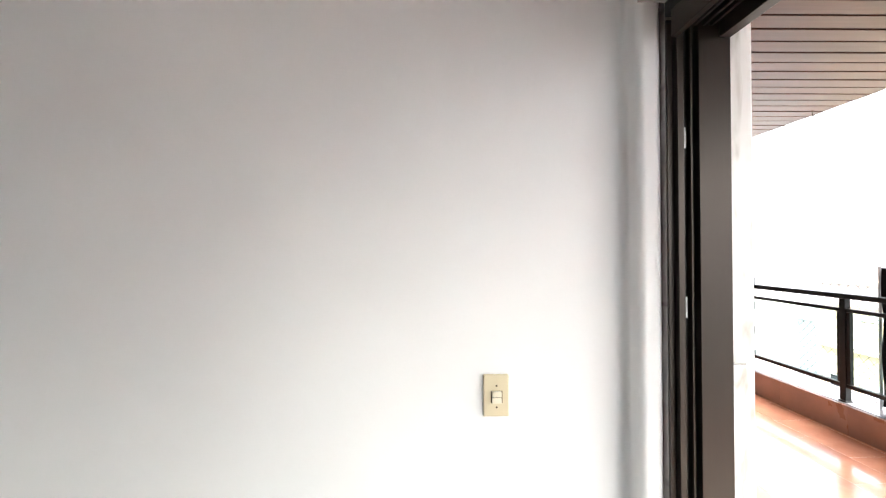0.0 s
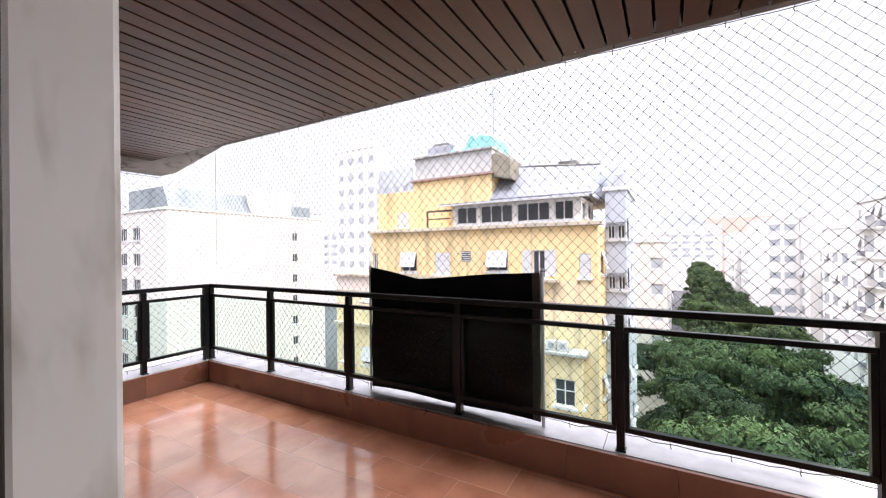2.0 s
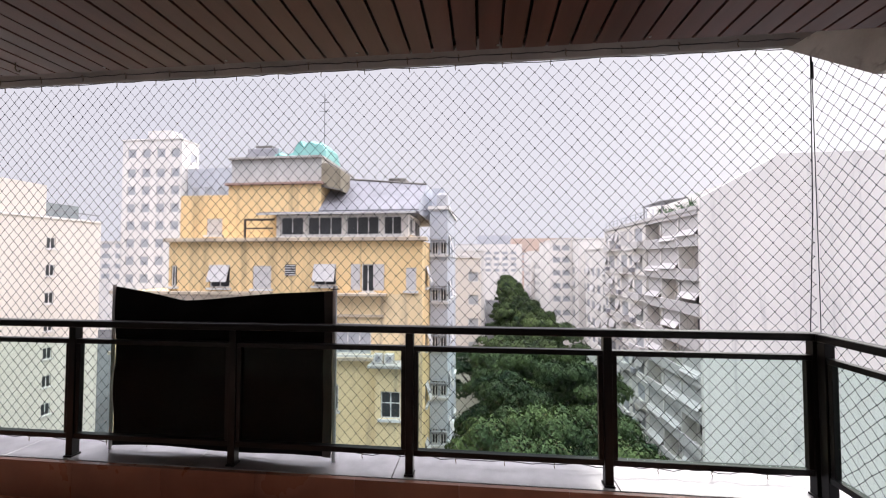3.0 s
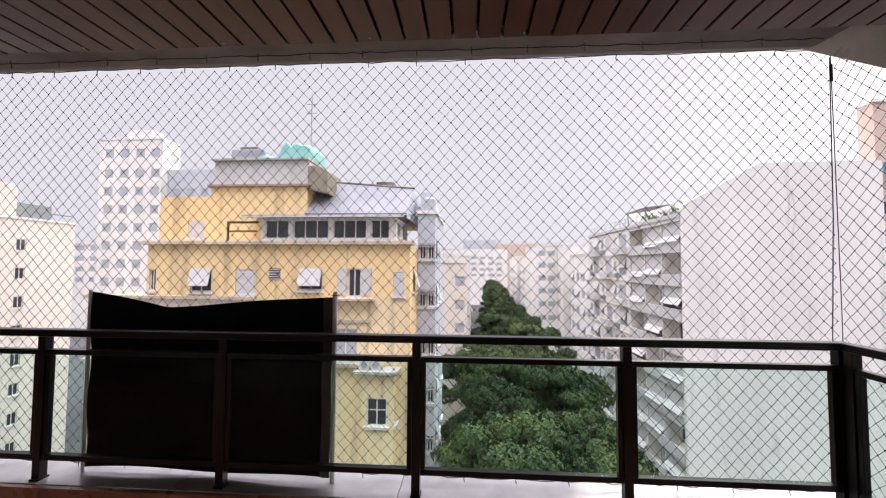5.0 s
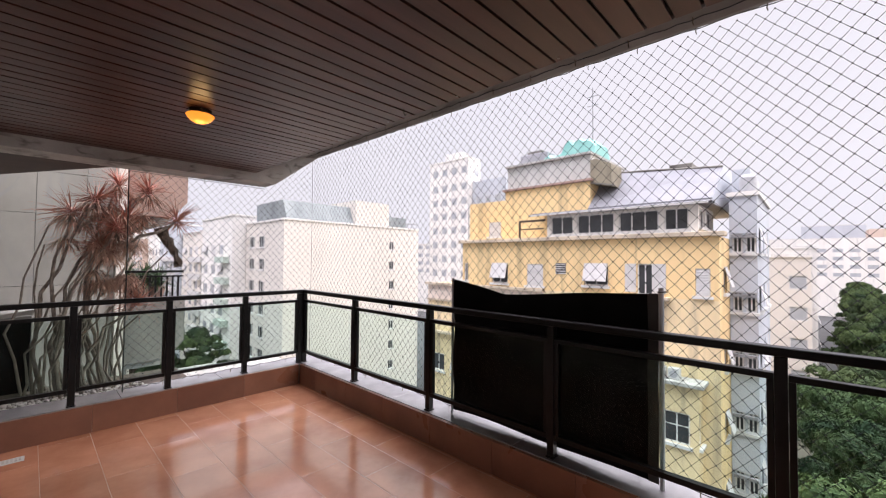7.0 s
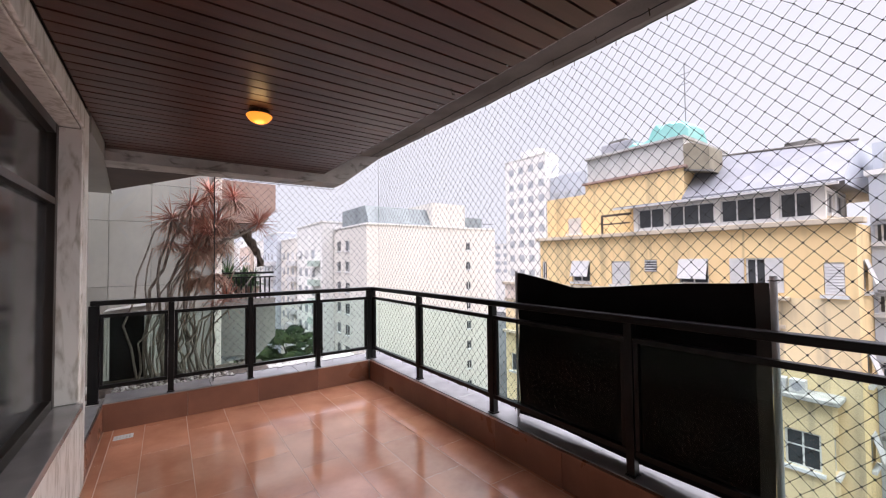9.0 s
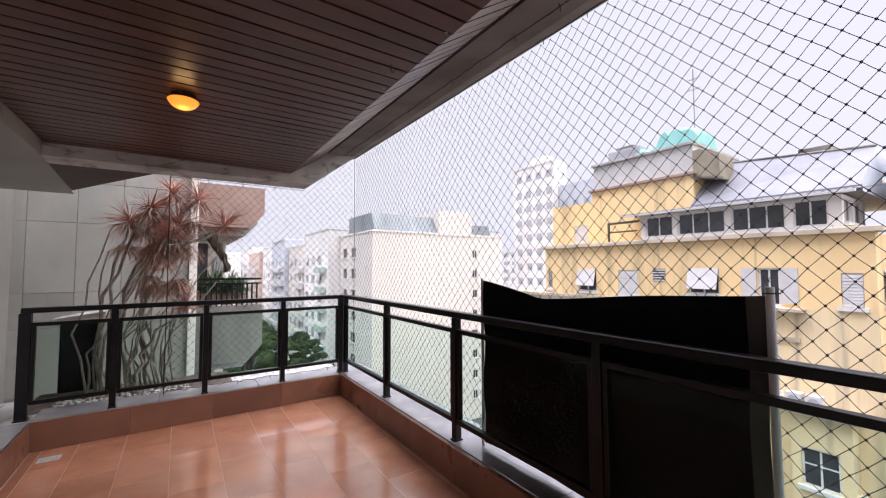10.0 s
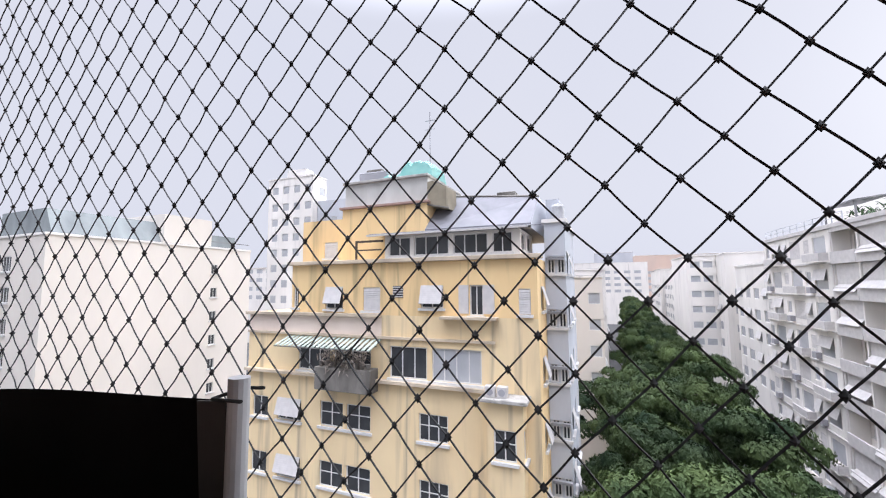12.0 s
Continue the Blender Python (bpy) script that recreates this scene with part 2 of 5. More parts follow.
# glass with a green body
GLASS = bpy.data.materials.new("green_tinted_glass")
GLASS.use_nodes = True
g = GLASS.node_tree
g.nodes.remove(g.nodes["Principled BSDF"])
g_clear, g_gloss, g_face, g_pow, g_fac, g_mix = (g.nodes.new("ShaderNode" + k) for k in ("BsdfTransparent", "BsdfGlossy", "LayerWeight", "Math", "Math", "MixShader"))
g_clear.inputs["Color"].default_value = (0.86, 0.935, 0.905, 1)
g_gloss.inputs["Roughness"].default_value = 0.02
g_face.inputs["Blend"].default_value = 0.5
g_pow.operation, g_fac.operation = "POWER", "MULTIPLY_ADD"
g_pow.inputs[1].default_value = 5.0
g_fac.inputs[1].default_value, g_fac.inputs[2].default_value = 0.10, 0.0045
g.links.new(g_face.outputs["Facing"], g_pow.inputs[0])
g.links.new(g_pow.outputs[0], g_fac.inputs[0])
g.links.new(g_fac.outputs[0], g_mix.inputs["Fac"])
g.links.new(g_clear.outputs[0], g_mix.inputs[1])
g.links.new(g_gloss.outputs[0], g_mix.inputs[2])
g.links.new(g_mix.outputs[0], g.nodes["Material Output"].inputs[0])
ROOF_SHEET = material("pale_grey_roof_sheet", (0.235, 0.23, 0.25), (0.175, 0.175, 0.19), 0.7, 0.65, fine=7, stretch=(1, 1, 1), detail=8)
BEAM_GREY = material("dark_concrete", (0.22, 0.20, 0.185), (0.12, 0.11, 0.10), 2.2, 0.85, bump=0.25, fine=60, detail=9)
SLATE = material("weathered_slate_sheet", (0.30, 0.33, 0.33), (0.20, 0.22, 0.225), 0.5, 0.8, fine=5, stretch=(1, 1, 0.3), detail=8)
STONE_PALE = material("pale_grey_tank_render", (0.66, 0.65, 0.62), (0.48, 0.47, 0.44), 0.6, 0.85, fine=6, stretch=(1, 1, 0.3), detail=8)
PINK_BAND = material("pale_pink_render_band", (0.80, 0.68, 0.59), (0.70, 0.58, 0.49), 0.6, 0.85, fine=6, stretch=(1, 1, 0.4), detail=8)
CLOTH = material("black_shade_cloth", (0.0045, 0.0042, 0.005), (0.008, 0.0074, 0.0085), 5.0, 0.8, ior=1.15)


# ---- building helpers ----
WORLD = {}


def thing(name, base, label, category, group="", kind=""):
    ob = new(name)
    ob.empty_display_size = 0.1
    ob.location = base
    WORLD[ob.name] = Matrix.Translation(base)
    return tagged(ob, label, category, group, kind)


def link_mesh(name, me, parent=None, m=None, label=""):
    """Links a mesh at the world pose m (identity if none) under a parent."""
    ob = new(name, me)
    m = m or Matrix()
    if parent is not None:
        ob.parent = parent
        ob.matrix_parent_inverse = WORLD.get(parent.name, Matrix()).inverted()
    ob.matrix_basis = m
    WORLD[ob.name] = m
    if label:
        ob["label"] = label
    return ob


def mesh_of(name, bm, *mats, smooth=False):
    me = bpy.data.meshes.new(name)
    bmesh.ops.recalc_face_normals(bm, faces=bm.faces)
    bm.to_mesh(me)
    bm.free()
    for mt in mats:
        me.materials.append(mt)
    if smooth:
        for p in me.polygons:
            p.use_smooth = True
    return me


def part(name, bm, mat, parent=None, label="", smooth=False):
    mats = mat if isinstance(mat, (list, tuple)) else (mat,)
    return link_mesh(name, mesh_of(name, bm, *mats, smooth=smooth), parent, None, label)


def structure(name, bm, mat, label, category, smooth=False):
    return tagged(part(name, bm, mat, None, "", smooth), label, category, "", "structure")


def box(x0, x1, y0, y1, z0, z1, bm=None, bevel=0.0, mat=0):
    bm = bm or bmesh.new()
    vs = [bm.verts.new((x, y, z)) for z in (z0, z1) for y in (y0, y1) for x in (x0, x1)]
    fs = [bm.faces.new([vs[i] for i in q]) for q in ((0, 1, 3, 2), (4, 6, 7, 5), (0, 4, 5, 1), (1, 5, 7, 3), (3, 7, 6, 2), (2, 6, 4, 0))]
    for fc in fs:
        fc.material_index = mat
    if bevel:
        es = {e for fc in fs for e in fc.edges}
        bmesh.ops.bevel(bm, geom=list(es), offset=bevel, segments=2, affect="EDGES", profile=0.5)
    return bm


def prism(points, axis, a, b, bm=None):
    """A closed outline pushed along an axis from a to b; the outline's two numbers are the other axes in order."""
    bm = bm or bmesh.new()

    def at(p, v):
        c = list(p)
        c.insert(axis, v)
        return c
    lo, hi = ([bm.verts.new(at(p, v)) for p in points] for v in (a, b))
    bm.faces.new(lo)
    bm.faces.new(hi[::-1])
    for i in range(len(points)):
        j = (i + 1) % len(points)
        bm.faces.new((lo[i], lo[j], hi[j], hi[i]))
    return bm


def tube(points, r, bm=None, sides=6, r1=None, cap=True):
    """A round bar along points, tapering from r to r1."""
    bm = bm or bmesh.new()
    pts = [Vector(p) for p in points]
    rings = []
    for i, p in enumerate(pts):
        d = (pts[min(i + 1, len(pts) - 1)] - pts[max(i - 1, 0)]).normalized()
        s = d.orthogonal().normalized() if i == 0 else (side - d * side.dot(d)).normalized()
        side = s
        u = d.cross(s)
        rad = r + ((r1 if r1 is not None else r) - r) * i / max(1, len(pts) - 1)
        rings.append([bm.verts.new(p + rad * (math.cos(2 * math.pi * k / sides) * s + math.sin(2 * math.pi * k / sides) * u)) for k in range(sides)])
    for a, b in zip(rings, rings[1:]):
        for k in range(sides):
            bm.faces.new((a[k], a[(k + 1) % sides], b[(k + 1) % sides], b[k]))
    if cap:
        bm.faces.new(rings[0][::-1])
        bm.faces.new(rings[-1])
    return bm


def lathe(profile, centre, bm=None, sides=24):
    bm = bm or bmesh.new()
    cx, cy, cz = centre
    rings = [[bm.verts.new((cx + r * math.cos(2 * math.pi * k / sides), cy + r * math.sin(2 * math.pi * k / sides), cz + z)) for k in range(sides)] for r, z in profile]
    for a, b in zip(rings, rings[1:]):
        for k in range(sides):
            bm.faces.new((a[k], a[(k + 1) % sides], b[(k + 1) % sides], b[k]))
    bm.faces.new(rings[0][::-1])
    bm.faces.new(rings[-1])
    return bm


# ---- plan of the flat and the balcony ----
FACE_X = 1.215            # balcony face of the marble-clad wall
WIN_X = 1.150             # face of the wall round the window
WALL_Y = 1.578            # plastered wall of the room
JAMB_Y = 1.49             # door jamb
PAR_X, PAR_Y, PAR_R = 3.615, 5.715, -0.85   # inner faces of the low parapets
RAIL_X, RAIL_Y, RAIL_R = 3.70, 5.80, -0.93  # lines of the railings
SILL_Z = 0.235
CEIL_Z, EDGE_X = 2.435, 3.03
NET_X, NET_Y, NET_R = 3.85, 5.93, -1.07
HOOK_X = 3.60            # line of hooks under the front beam

# room shell
structure("floor_room", box(-2.8, 1.15, -2.0, WALL_Y + 0.2, -0.15, -0.004), PARQUET, "pale parquet floor of the living room", "floor")
structure("ceiling_room", box(-2.8, 0.9, -2.0, WALL_Y, 2.62, 2.75), CEIL_WHITE, "plain white plaster ceiling of the room", "ceiling")
structure("wall_north", box(-2.8, 0.9, WALL_Y, WALL_Y + 0.16, 0, 2.62), PLASTER, "smooth white painted plaster wall beside the door", "wall")
structure("wall_south", box(-2.8, 0.9, -2.16, -2.0, 0, 2.62), PLASTER, "smooth white painted plaster wall", "wall")
structure("wall_west", box(-2.96, -2.8, -2.16, WALL_Y + 0.16, 0, 2.62), PLASTER, "smooth white painted plaster wall", "wall")
ty = JAMB_Y + 0.012
prof = [(0.885 + 0.022 * math.sin(k * 0.1963), WALL_Y - 0.0005 - 0.022 * (1 - math.cos(k * 0.1963))) for k in range(9)]
prof += [(0.929 - 0.022 * math.cos(k * 0.1963), ty + 0.022 - 0.022 * math.sin(k * 0.1963)) for k in range(9)]
prof += [(0.955 + 0.02 * math.sin(k * 0.3927), ty + 0.02 - 0.02 * math.cos(k * 0.3927)) for k in range(5)]
prof += [(0.975, WALL_Y + 0.16), (0.901, WALL_Y + 0.16), (0.901, WALL_Y)]
structure("trim_door", prism(prof, 2, 0, 2.62), PLASTER, "rounded white plaster edge strip beside the door frame", "trim", smooth=True).data.set_sharp_from_angle(angle=0.6)

# wall between room and balcony, with the door and a window
bm = box(0.9, FACE_X - 0.02, JAMB_Y - 4.0, JAMB_Y - 2.35, 0, 2.75)
box(0.976, FACE_X - 0.02, JAMB_Y + 0.003, 2.35, 0, 2.75, bm)
box(0.9, FACE_X - 0.02, JAMB_Y - 2.35, JAMB_Y, 2.16, 2.75, bm)
box(0.9, WIN_X - 0.02, 2.35, 4.56, 0, 0.54, bm)
box(0.9, WIN_X - 0.02, 2.35, 4.56, 2.305, 2.75, bm)
box(0.9, WIN_X - 0.02, 4.59, 4.73, 0, 2.75, bm)
structure("wall_balcony", bm, CONCRETE, "masonry wall between room and balcony", "wall")
wall_clad = thing("wall_cladding", (FACE_X, 3.0, 0), "white veined marble slabs on the balcony wall", "wall", kind="structure")


def slab(x0, x1, y0, y1, z0, z1, parent, mat=MARBLE, bevel=0.003, name="slab"):
    return part(name, box(x0, x1, y0, y1, z0, z1, bevel=bevel), mat, parent)


# reveal of the door in two slabs with a joint, then the face of the wall
for z0, z1 in ((0.0, 1.165), (1.169, 2.20)):
    slab(1.138, FACE_X, JAMB_Y - 0.004, JAMB_Y + 0.02, z0, z1, wall_clad, bevel=0.007)
for z0, z1 in ((0.0, 1.165), (1.169, 2.40)):
    slab(FACE_X - 0.02, FACE_X + 0.001, JAMB_Y + 0.0205, 2.35, z0, z1, wall_clad)
for y0, y1 in ((-0.86, 0.3), (0.304, 1.4895)):
    slab(FACE_X - 0.02, FACE_X + 0.001, y0, y1, 2.162, 2.44, wall_clad)
slab(FACE_X - 0.02, FACE_X + 0.001, -2.5, -0.864, 0, 2.44, wall_clad)
for y0, y1 in ((2.352, 3.44), (3.444, 4.558)):
    slab(WIN_X - 0.02, WIN_X, y0, y1, 2.307, 2.435, wall_clad, bevel=0.006)
    slab(WIN_X - 0.02, WIN_X, y0, y1, 0.0, 0.538, wall_clad)
    slab(0.96, WIN_X - 0.021, y0, y1, 2.290, 2.304, wall_clad)
# end pier of the wall beside the window
slab(0.94, WIN_X - 0.006, 4.562, 4.588, 0.583, 2.288, wall_clad, bevel=0.006)
slab(WIN_X - 0.02, WIN_X, 4.5885, 4.75, 0.583, 2.435, wall_clad, bevel=0.006)
slab(WIN_X - 0.02, WIN_X, 4.560, 4.75, 0.0, 0.581, wall_clad, bevel=0.004)
slab(0.94, WIN_X - 0.021, 4.731, 4.75, 0.0, 2.435, wall_clad, bevel=0.004)
slab(WIN_X - 0.02, WIN_X, 4.560, 4.588, 2.307, 2.435, wall_clad, bevel=0.004)

# sliding door frame
door = thing("door_1", (1.05, JAMB_Y, 0), "open sliding door frame in dark bronze aluminium", "door", kind="structure")
for side, y in ((1, JAMB_Y), (-1, JAMB_Y - 2.35)):
    inner = lambda d: (y - d, y + 0.002) if side > 0 else (y - 0.002, y + d)
    for x0, x1, d in ((0.976, 0.992, 0.006), (0.994, 1.012, 0.022), (1.030, 1.036, 0.020), (1.050, 1.137, 0.026)):
        part("jamb_profile", box(x0, x1, *inner(d), 0, 2.10, bevel=0.0015), BRONZE, door)
    part("jamb_channel", box(0.977, 1.136, *inner(0.003), 0, 2.11), RUBBER, door)
for x0, x1, d in ((0.976, 0.994, 0.075), (1.004, 1.014, 0.045), (1.034, 1.042, 0.045), (1.058, 1.066, 0.045), (1.080, 1.088, 0.045), (1.105, 1.137, 0.075)):
    part("head_profile", box(x0, x1, JAMB_Y - 2.35, JAMB_Y - 0.027, 2.125 - d, 2.125, bevel=0.0015), BRONZE, door)
part("head_channel", box(0.976, 1.137, JAMB_Y - 2.35, JAMB_Y, 2.12, 2.159), RUBBER, door)
part("sill_track", box(0.976, 1.137, JAMB_Y - 2.32, JAMB_Y - 0.03, -0.003, 0.012), BRONZE, door)
for z in (1.30, 1.755):
    part("strike_plate", box(1.0125, 1.0165, JAMB_Y - 0.021, JAMB_Y - 0.015, z, z + 0.055), STEEL, door, "small bright steel strike plate")

# window in the balcony wall
window = thing("window_1", (1.1, 3.45, 0.5), "dark bronze aluminium window above a grey stone sill", "window", kind="structure")
part("window_sill", box(0.90, WIN_X + 0.016, 2.33, 4.559, 0.5405, 0.581, bevel=0.004), GRANITE, window, "thick grey granite window sill")
for y0, y1 in ((2.352, 2.41), (3.41, 3.47), (4.50, 4.561)):
    part("window_frame", box(0.955, 1.035, y0, y1, 0.582, 2.289, bevel=0.002), BRONZE, window)
for z0, z1 in ((0.582, 0.64), (1.80, 1.84), (2.23, 2.289)):
    part("window_frame", box(0.956, 1.034, 2.412, 4.498, z0, z1, bevel=0.002), BRONZE, window)
for y0, y1 in ((2.42, 3.405), (3.475, 4.485)):
    part("pane", box(0.99, 0.996, y0, y1, 0.642, 2.228), DARK_PANE, window)

# light switch on the plastered wall
sw = thing("light_switch", (0.517, WALL_Y, 1.06), "ivory plastic light switch with two rockers on the wall", "light switch")
part("plate", box(0.48, 0.554, WALL_Y - 0.011, WALL_Y, 1.000, 1.122, bevel=0.004), IVORY, sw)
# dark plate added as the shadow in the gap round the rockers
part("recess", box(0.501, 0.535, WALL_Y - 0.0118, WALL_Y - 0.0105, 1.0405, 1.0755), DARK_SCREW, sw, "dark plate painting the shadow round the rockers")
for z in (1.049, 1.067):
    bm = prism([(WALL_Y - 0.0105, z - 0.0072), (WALL_Y - 0.0225, z - 0.0062), (WALL_Y - 0.018, z + 0.0072), (WALL_Y - 0.0105, z + 0.0072)], 0, 0.5045, 0.5315)
    part("rocker", bm, CREAM, sw, "glossy cream rocker")
for z in (1.028, 1.090):
    part("screw", tube([(0.518, WALL_Y - 0.0125, z), (0.518, WALL_Y - 0.010, z)], 0.0028, sides=10), DARK_SCREW, sw)

# balcony slab, parapets and stone sills
structure("balcony_slab", box(0.5, 4.0, -1.2, 7.3, -0.35, -0.012), CONCRETE, "concrete slab under the balcony floor", "slab")
bm = box(PAR_X + 0.03, 3.98, -1.15, 6.05, -0.012, SILL_Z - 0.03)
box(1.15, PAR_X + 0.03, PAR_Y + 0.03, 6.05, -0.012, SILL_Z - 0.03, bm)
box(FACE_X, PAR_X + 0.03, -1.15, PAR_R - 0.03, -0.012, SILL_Z - 0.03, bm)
box(0.95, 1.138, 4.752, 6.05, -0.012, SILL_Z - 0.03, bm)
structure("parapet", bm, CONCRETE, "low masonry parapet of the balcony", "parapet")
sills = thing("parapet_sill", (3.8, 2.5, SILL_Z - 0.03), "wet grey granite coping on the low parapet", "sill", kind="structure")
ys = [-1.17, 0.13, 1.43, 2.73, 4.03, 5.33]
for a, b in zip(ys, ys[1:] + [6.07]):
    part("coping", box(PAR_X + 0.032, 4.0, a + 0.0015, b - 0.0015, SILL_Z - 0.03, SILL_Z, bevel=0.003), GRANITE, sills)
for a, b in ((1.13, 1.95), (1.95, 2.78), (2.78, PAR_X + 0.031)):
    part("coping", box(a + 0.0015, b - 0.0015, PAR_Y + 0.032, 6.07, SILL_Z - 0.03, SILL_Z, bevel=0.003), GRANITE, sills)
part("coping", box(FACE_X + 0.01, PAR_X + 0.03, -1.17, PAR_R - 0.032, SILL_Z - 0.03, SILL_Z, bevel=0.003), GRANITE, sills)
part("coping", box(0.93, 1.128, 4.752, PAR_Y + 0.03, SILL_Z - 0.03, SILL_Z, bevel=0.003), GRANITE, sills)

# slatted ceiling: flat boards, then a slope up to the front, one mesh
ceil = bmesh.new()
n_slats = 66
for i in range(n_slats):
    y0 = -0.86 + i * 0.0985
    y1 = y0 + 0.086
    dz = random.uniform(-0.0012, 0.0012)
    back = FACE_X + 0.03 if y0 < 2.34 else WIN_X + 0.012
    prism([(back, CEIL_Z + dz), (EDGE_X, CEIL_Z + dz), (EDGE_X + 0.29, CEIL_Z + 0.195 + dz), (EDGE_X + 0.28, CEIL_Z + 0.21 + dz), (EDGE_X - 0.005, CEIL_Z + 0.014 + dz), (back, CEIL_Z + 0.014 + dz)], 1, y0, y1, ceil)
structure("ceiling_balcony", ceil, SLAT, "varnished dark brown wooden slat ceiling over the balcony", "ceiling")
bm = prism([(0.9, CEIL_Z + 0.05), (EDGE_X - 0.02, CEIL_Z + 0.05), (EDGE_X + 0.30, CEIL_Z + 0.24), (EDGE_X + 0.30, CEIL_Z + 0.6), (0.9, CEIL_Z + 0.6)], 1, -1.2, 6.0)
structure("slab_above", bm, SHADE_BLACK, "near-black slab giving the shade above the slatted ceiling", "ceiling")
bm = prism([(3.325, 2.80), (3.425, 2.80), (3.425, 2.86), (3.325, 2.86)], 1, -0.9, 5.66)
structure("trim_gutter", bm, SHADE_BLACK, "near-black bar giving the shade in the gap behind the ceiling's front edge", "trim")
bm = prism([(3.43, 2.715), (3.715, 2.738), (3.745, 2.75), (3.80, 2.775), (3.90, 2.82), (3.90, 3.25), (3.43, 3.25)], 1, -1.2, 6.0)
structure("beam_front", bm, BEAM_GREY, "stained concrete edge beam above the net", "beam")
# end beams follow the slope of the ceiling
ends = [(0.9, 2.335), (3.26, 2.35), (3.84, 2.80), (3.84, 3.1), (0.9, 3.1)]
structure("beam_north", prism(ends, 1, 5.66, 5.97), CONCRETE, "stained pale concrete beam at the end of the ceiling", "beam")
structure("beam_south", prism(ends, 1, -1.2, -0.87), CONCRETE, "stained pale concrete beam at the end of the ceiling", "beam")
bm = prism([(0.30, 4.753), (1.16, 4.753), (1.155, 5.40), (1.02, 7.50), (1.02, 7.62), (0.30, 7.62)], 2, 2.325, 2.9)
structure("beam_facade", bm, OLD_MARBLE, "grey marble-clad beam beside the ceiling", "beam")
bm = prism([(0.80, 5.98), (1.84, 5.98), (1.02, 7.45), (0.80, 7.45)], 2, 2.34, 2.9)
structure("soffit", bm, SOFFIT_BROWN, "dark timber soffit of the storey above", "ceiling")

# ceiling lamp
lamp = thing("ceiling_lamp", (2.07, 4.03, CEIL_Z), "lit amber glass dome lamp on the slat ceiling", "ceiling lamp")
part("base", lathe([(0.060, -0.030), (0.064, -0.026), (0.064, 0.0)], (2.07, 4.03, CEIL_Z)), BRONZE, lamp, "dark metal base ring", smooth=False)
part("shade", lathe([(0.010, -0.082), (0.034, -0.078), (0.056, -0.067), (0.070, -0.051), (0.080, -0.034), (0.074, -0.029)], (2.07, 4.03, CEIL_Z), sides=32), AMBER, lamp, "glowing amber glass shade", smooth=True)
for k in range(3):
    a = radians(20 + 120 * k)
    part("clip", tube([(2.07 + 0.078 * math.cos(a), 4.03 + 0.078 * math.sin(a), CEIL_Z - 0.032), (2.07 + 0.083 * math.cos(a), 4.03 + 0.083 * math.sin(a), CEIL_Z - 0.015), (2.07 + 0.062 * math.cos(a), 4.03 + 0.062 * math.sin(a), CEIL_Z - 0.008)], 0.005), DARK_SCREW, lamp)
bulb = bpy.data.lights.new("bulb", "POINT")
bulb.energy, bulb.color, bulb.shadow_soft_size = 0.5, (1.0, 0.62, 0.25), 0.05
bulb_ob = new("bulb", bulb)
bulb_ob.location = (2.07, 4.03, CEIL_Z - 0.10)


# ---- railings ----
def railing(name, base, along, ends, posts, cross, label, big=()):
    """A straight railing. along 'y' or 'x', from ends[0] to ends[1] on the line cross, posts at the given places."""
    rail = thing(name, base, label, "railing")

    def bar(a, b, c0, c1, z0, z1, bevel=0.002):
        return box(c0, c1, a, b, z0, z1, bevel=bevel) if along == "y" else box(a, b, c0, c1, z0, z1, bevel=bevel)
    part("top_rail", bar(*ends, cross - 0.032, cross + 0.032, 1.078, 1.12, 0.006), BLACK_PAINT, rail)
    for p in posts:
        w = 0.036 if p in big else 0.0235
        part("post", bar(p - w, p + w, cross - 0.025, cross + 0.025, SILL_Z + 0.012, 1.077), BLACK_PAINT, rail)
        foot = part("foot", bar(p - w - 0.006, p + w + 0.006, cross - 0.034, cross + 0.034, SILL_Z, SILL_Z + 0.011, 0.003), BLACK_PAINT, rail)
    for a, b in zip(posts, posts[1:]):
        wa, wb = (0.038 if q in big else 0.0255 for q in (a, b))
        a, b = a + wa, b - wb
        part("mid_rail", bar(a, b, cross - 0.02, cross + 0.02, 0.97, 1.0), BLACK_PAINT, rail)
        part("bottom_rail", bar(a, b, cross - 0.02, cross + 0.02, 0.352, 0.384), BLACK_PAINT, rail)
        part("panel_stile", bar(a, a + 0.026, cross - 0.016, cross + 0.016, 0.385, 0.969), BLACK_PAINT, rail)
        part("panel_stile", bar(b - 0.026, b, cross - 0.016, cross + 0.016, 0.385, 0.969), BLACK_PAINT, rail)
        pane = part("glass_panel", bar(a + 0.024, b - 0.024, cross - 0.004, cross + 0.004, 0.386, 0.968, 0), GLASS, rail, "green-tinted glass panel")
        pane.visible_shadow = False
    return rail


FRONT_POSTS = [RAIL_R, 0.18, 1.33, 2.46, 3.587, 4.693, RAIL_Y]
railing("balcony_railing", (RAIL_X, 2.4, SILL_Z), "y", (RAIL_R - 0.032, RAIL_Y + 0.032), FRONT_POSTS, RAIL_X, "black metal railing with green-tinted glass panels on a granite coping", (RAIL_R, RAIL_Y))
railing("balcony_railing", (2.4, RAIL_Y, SILL_Z), "x", (1.045, RAIL_X - 0.034), [1.07, 1.622, 2.305, 3.010, RAIL_X - 0.06], RAIL_Y, "short black metal railing with glass panels before the dry plant", (1.07,))
railing("balcony_railing", (2.4, RAIL_R, SILL_Z), "x", (1.235, RAIL_X - 0.034), [1.27, 2.08, 2.89, RAIL_X - 0.06], RAIL_R, "short black metal railing with glass panels at the balcony's end")

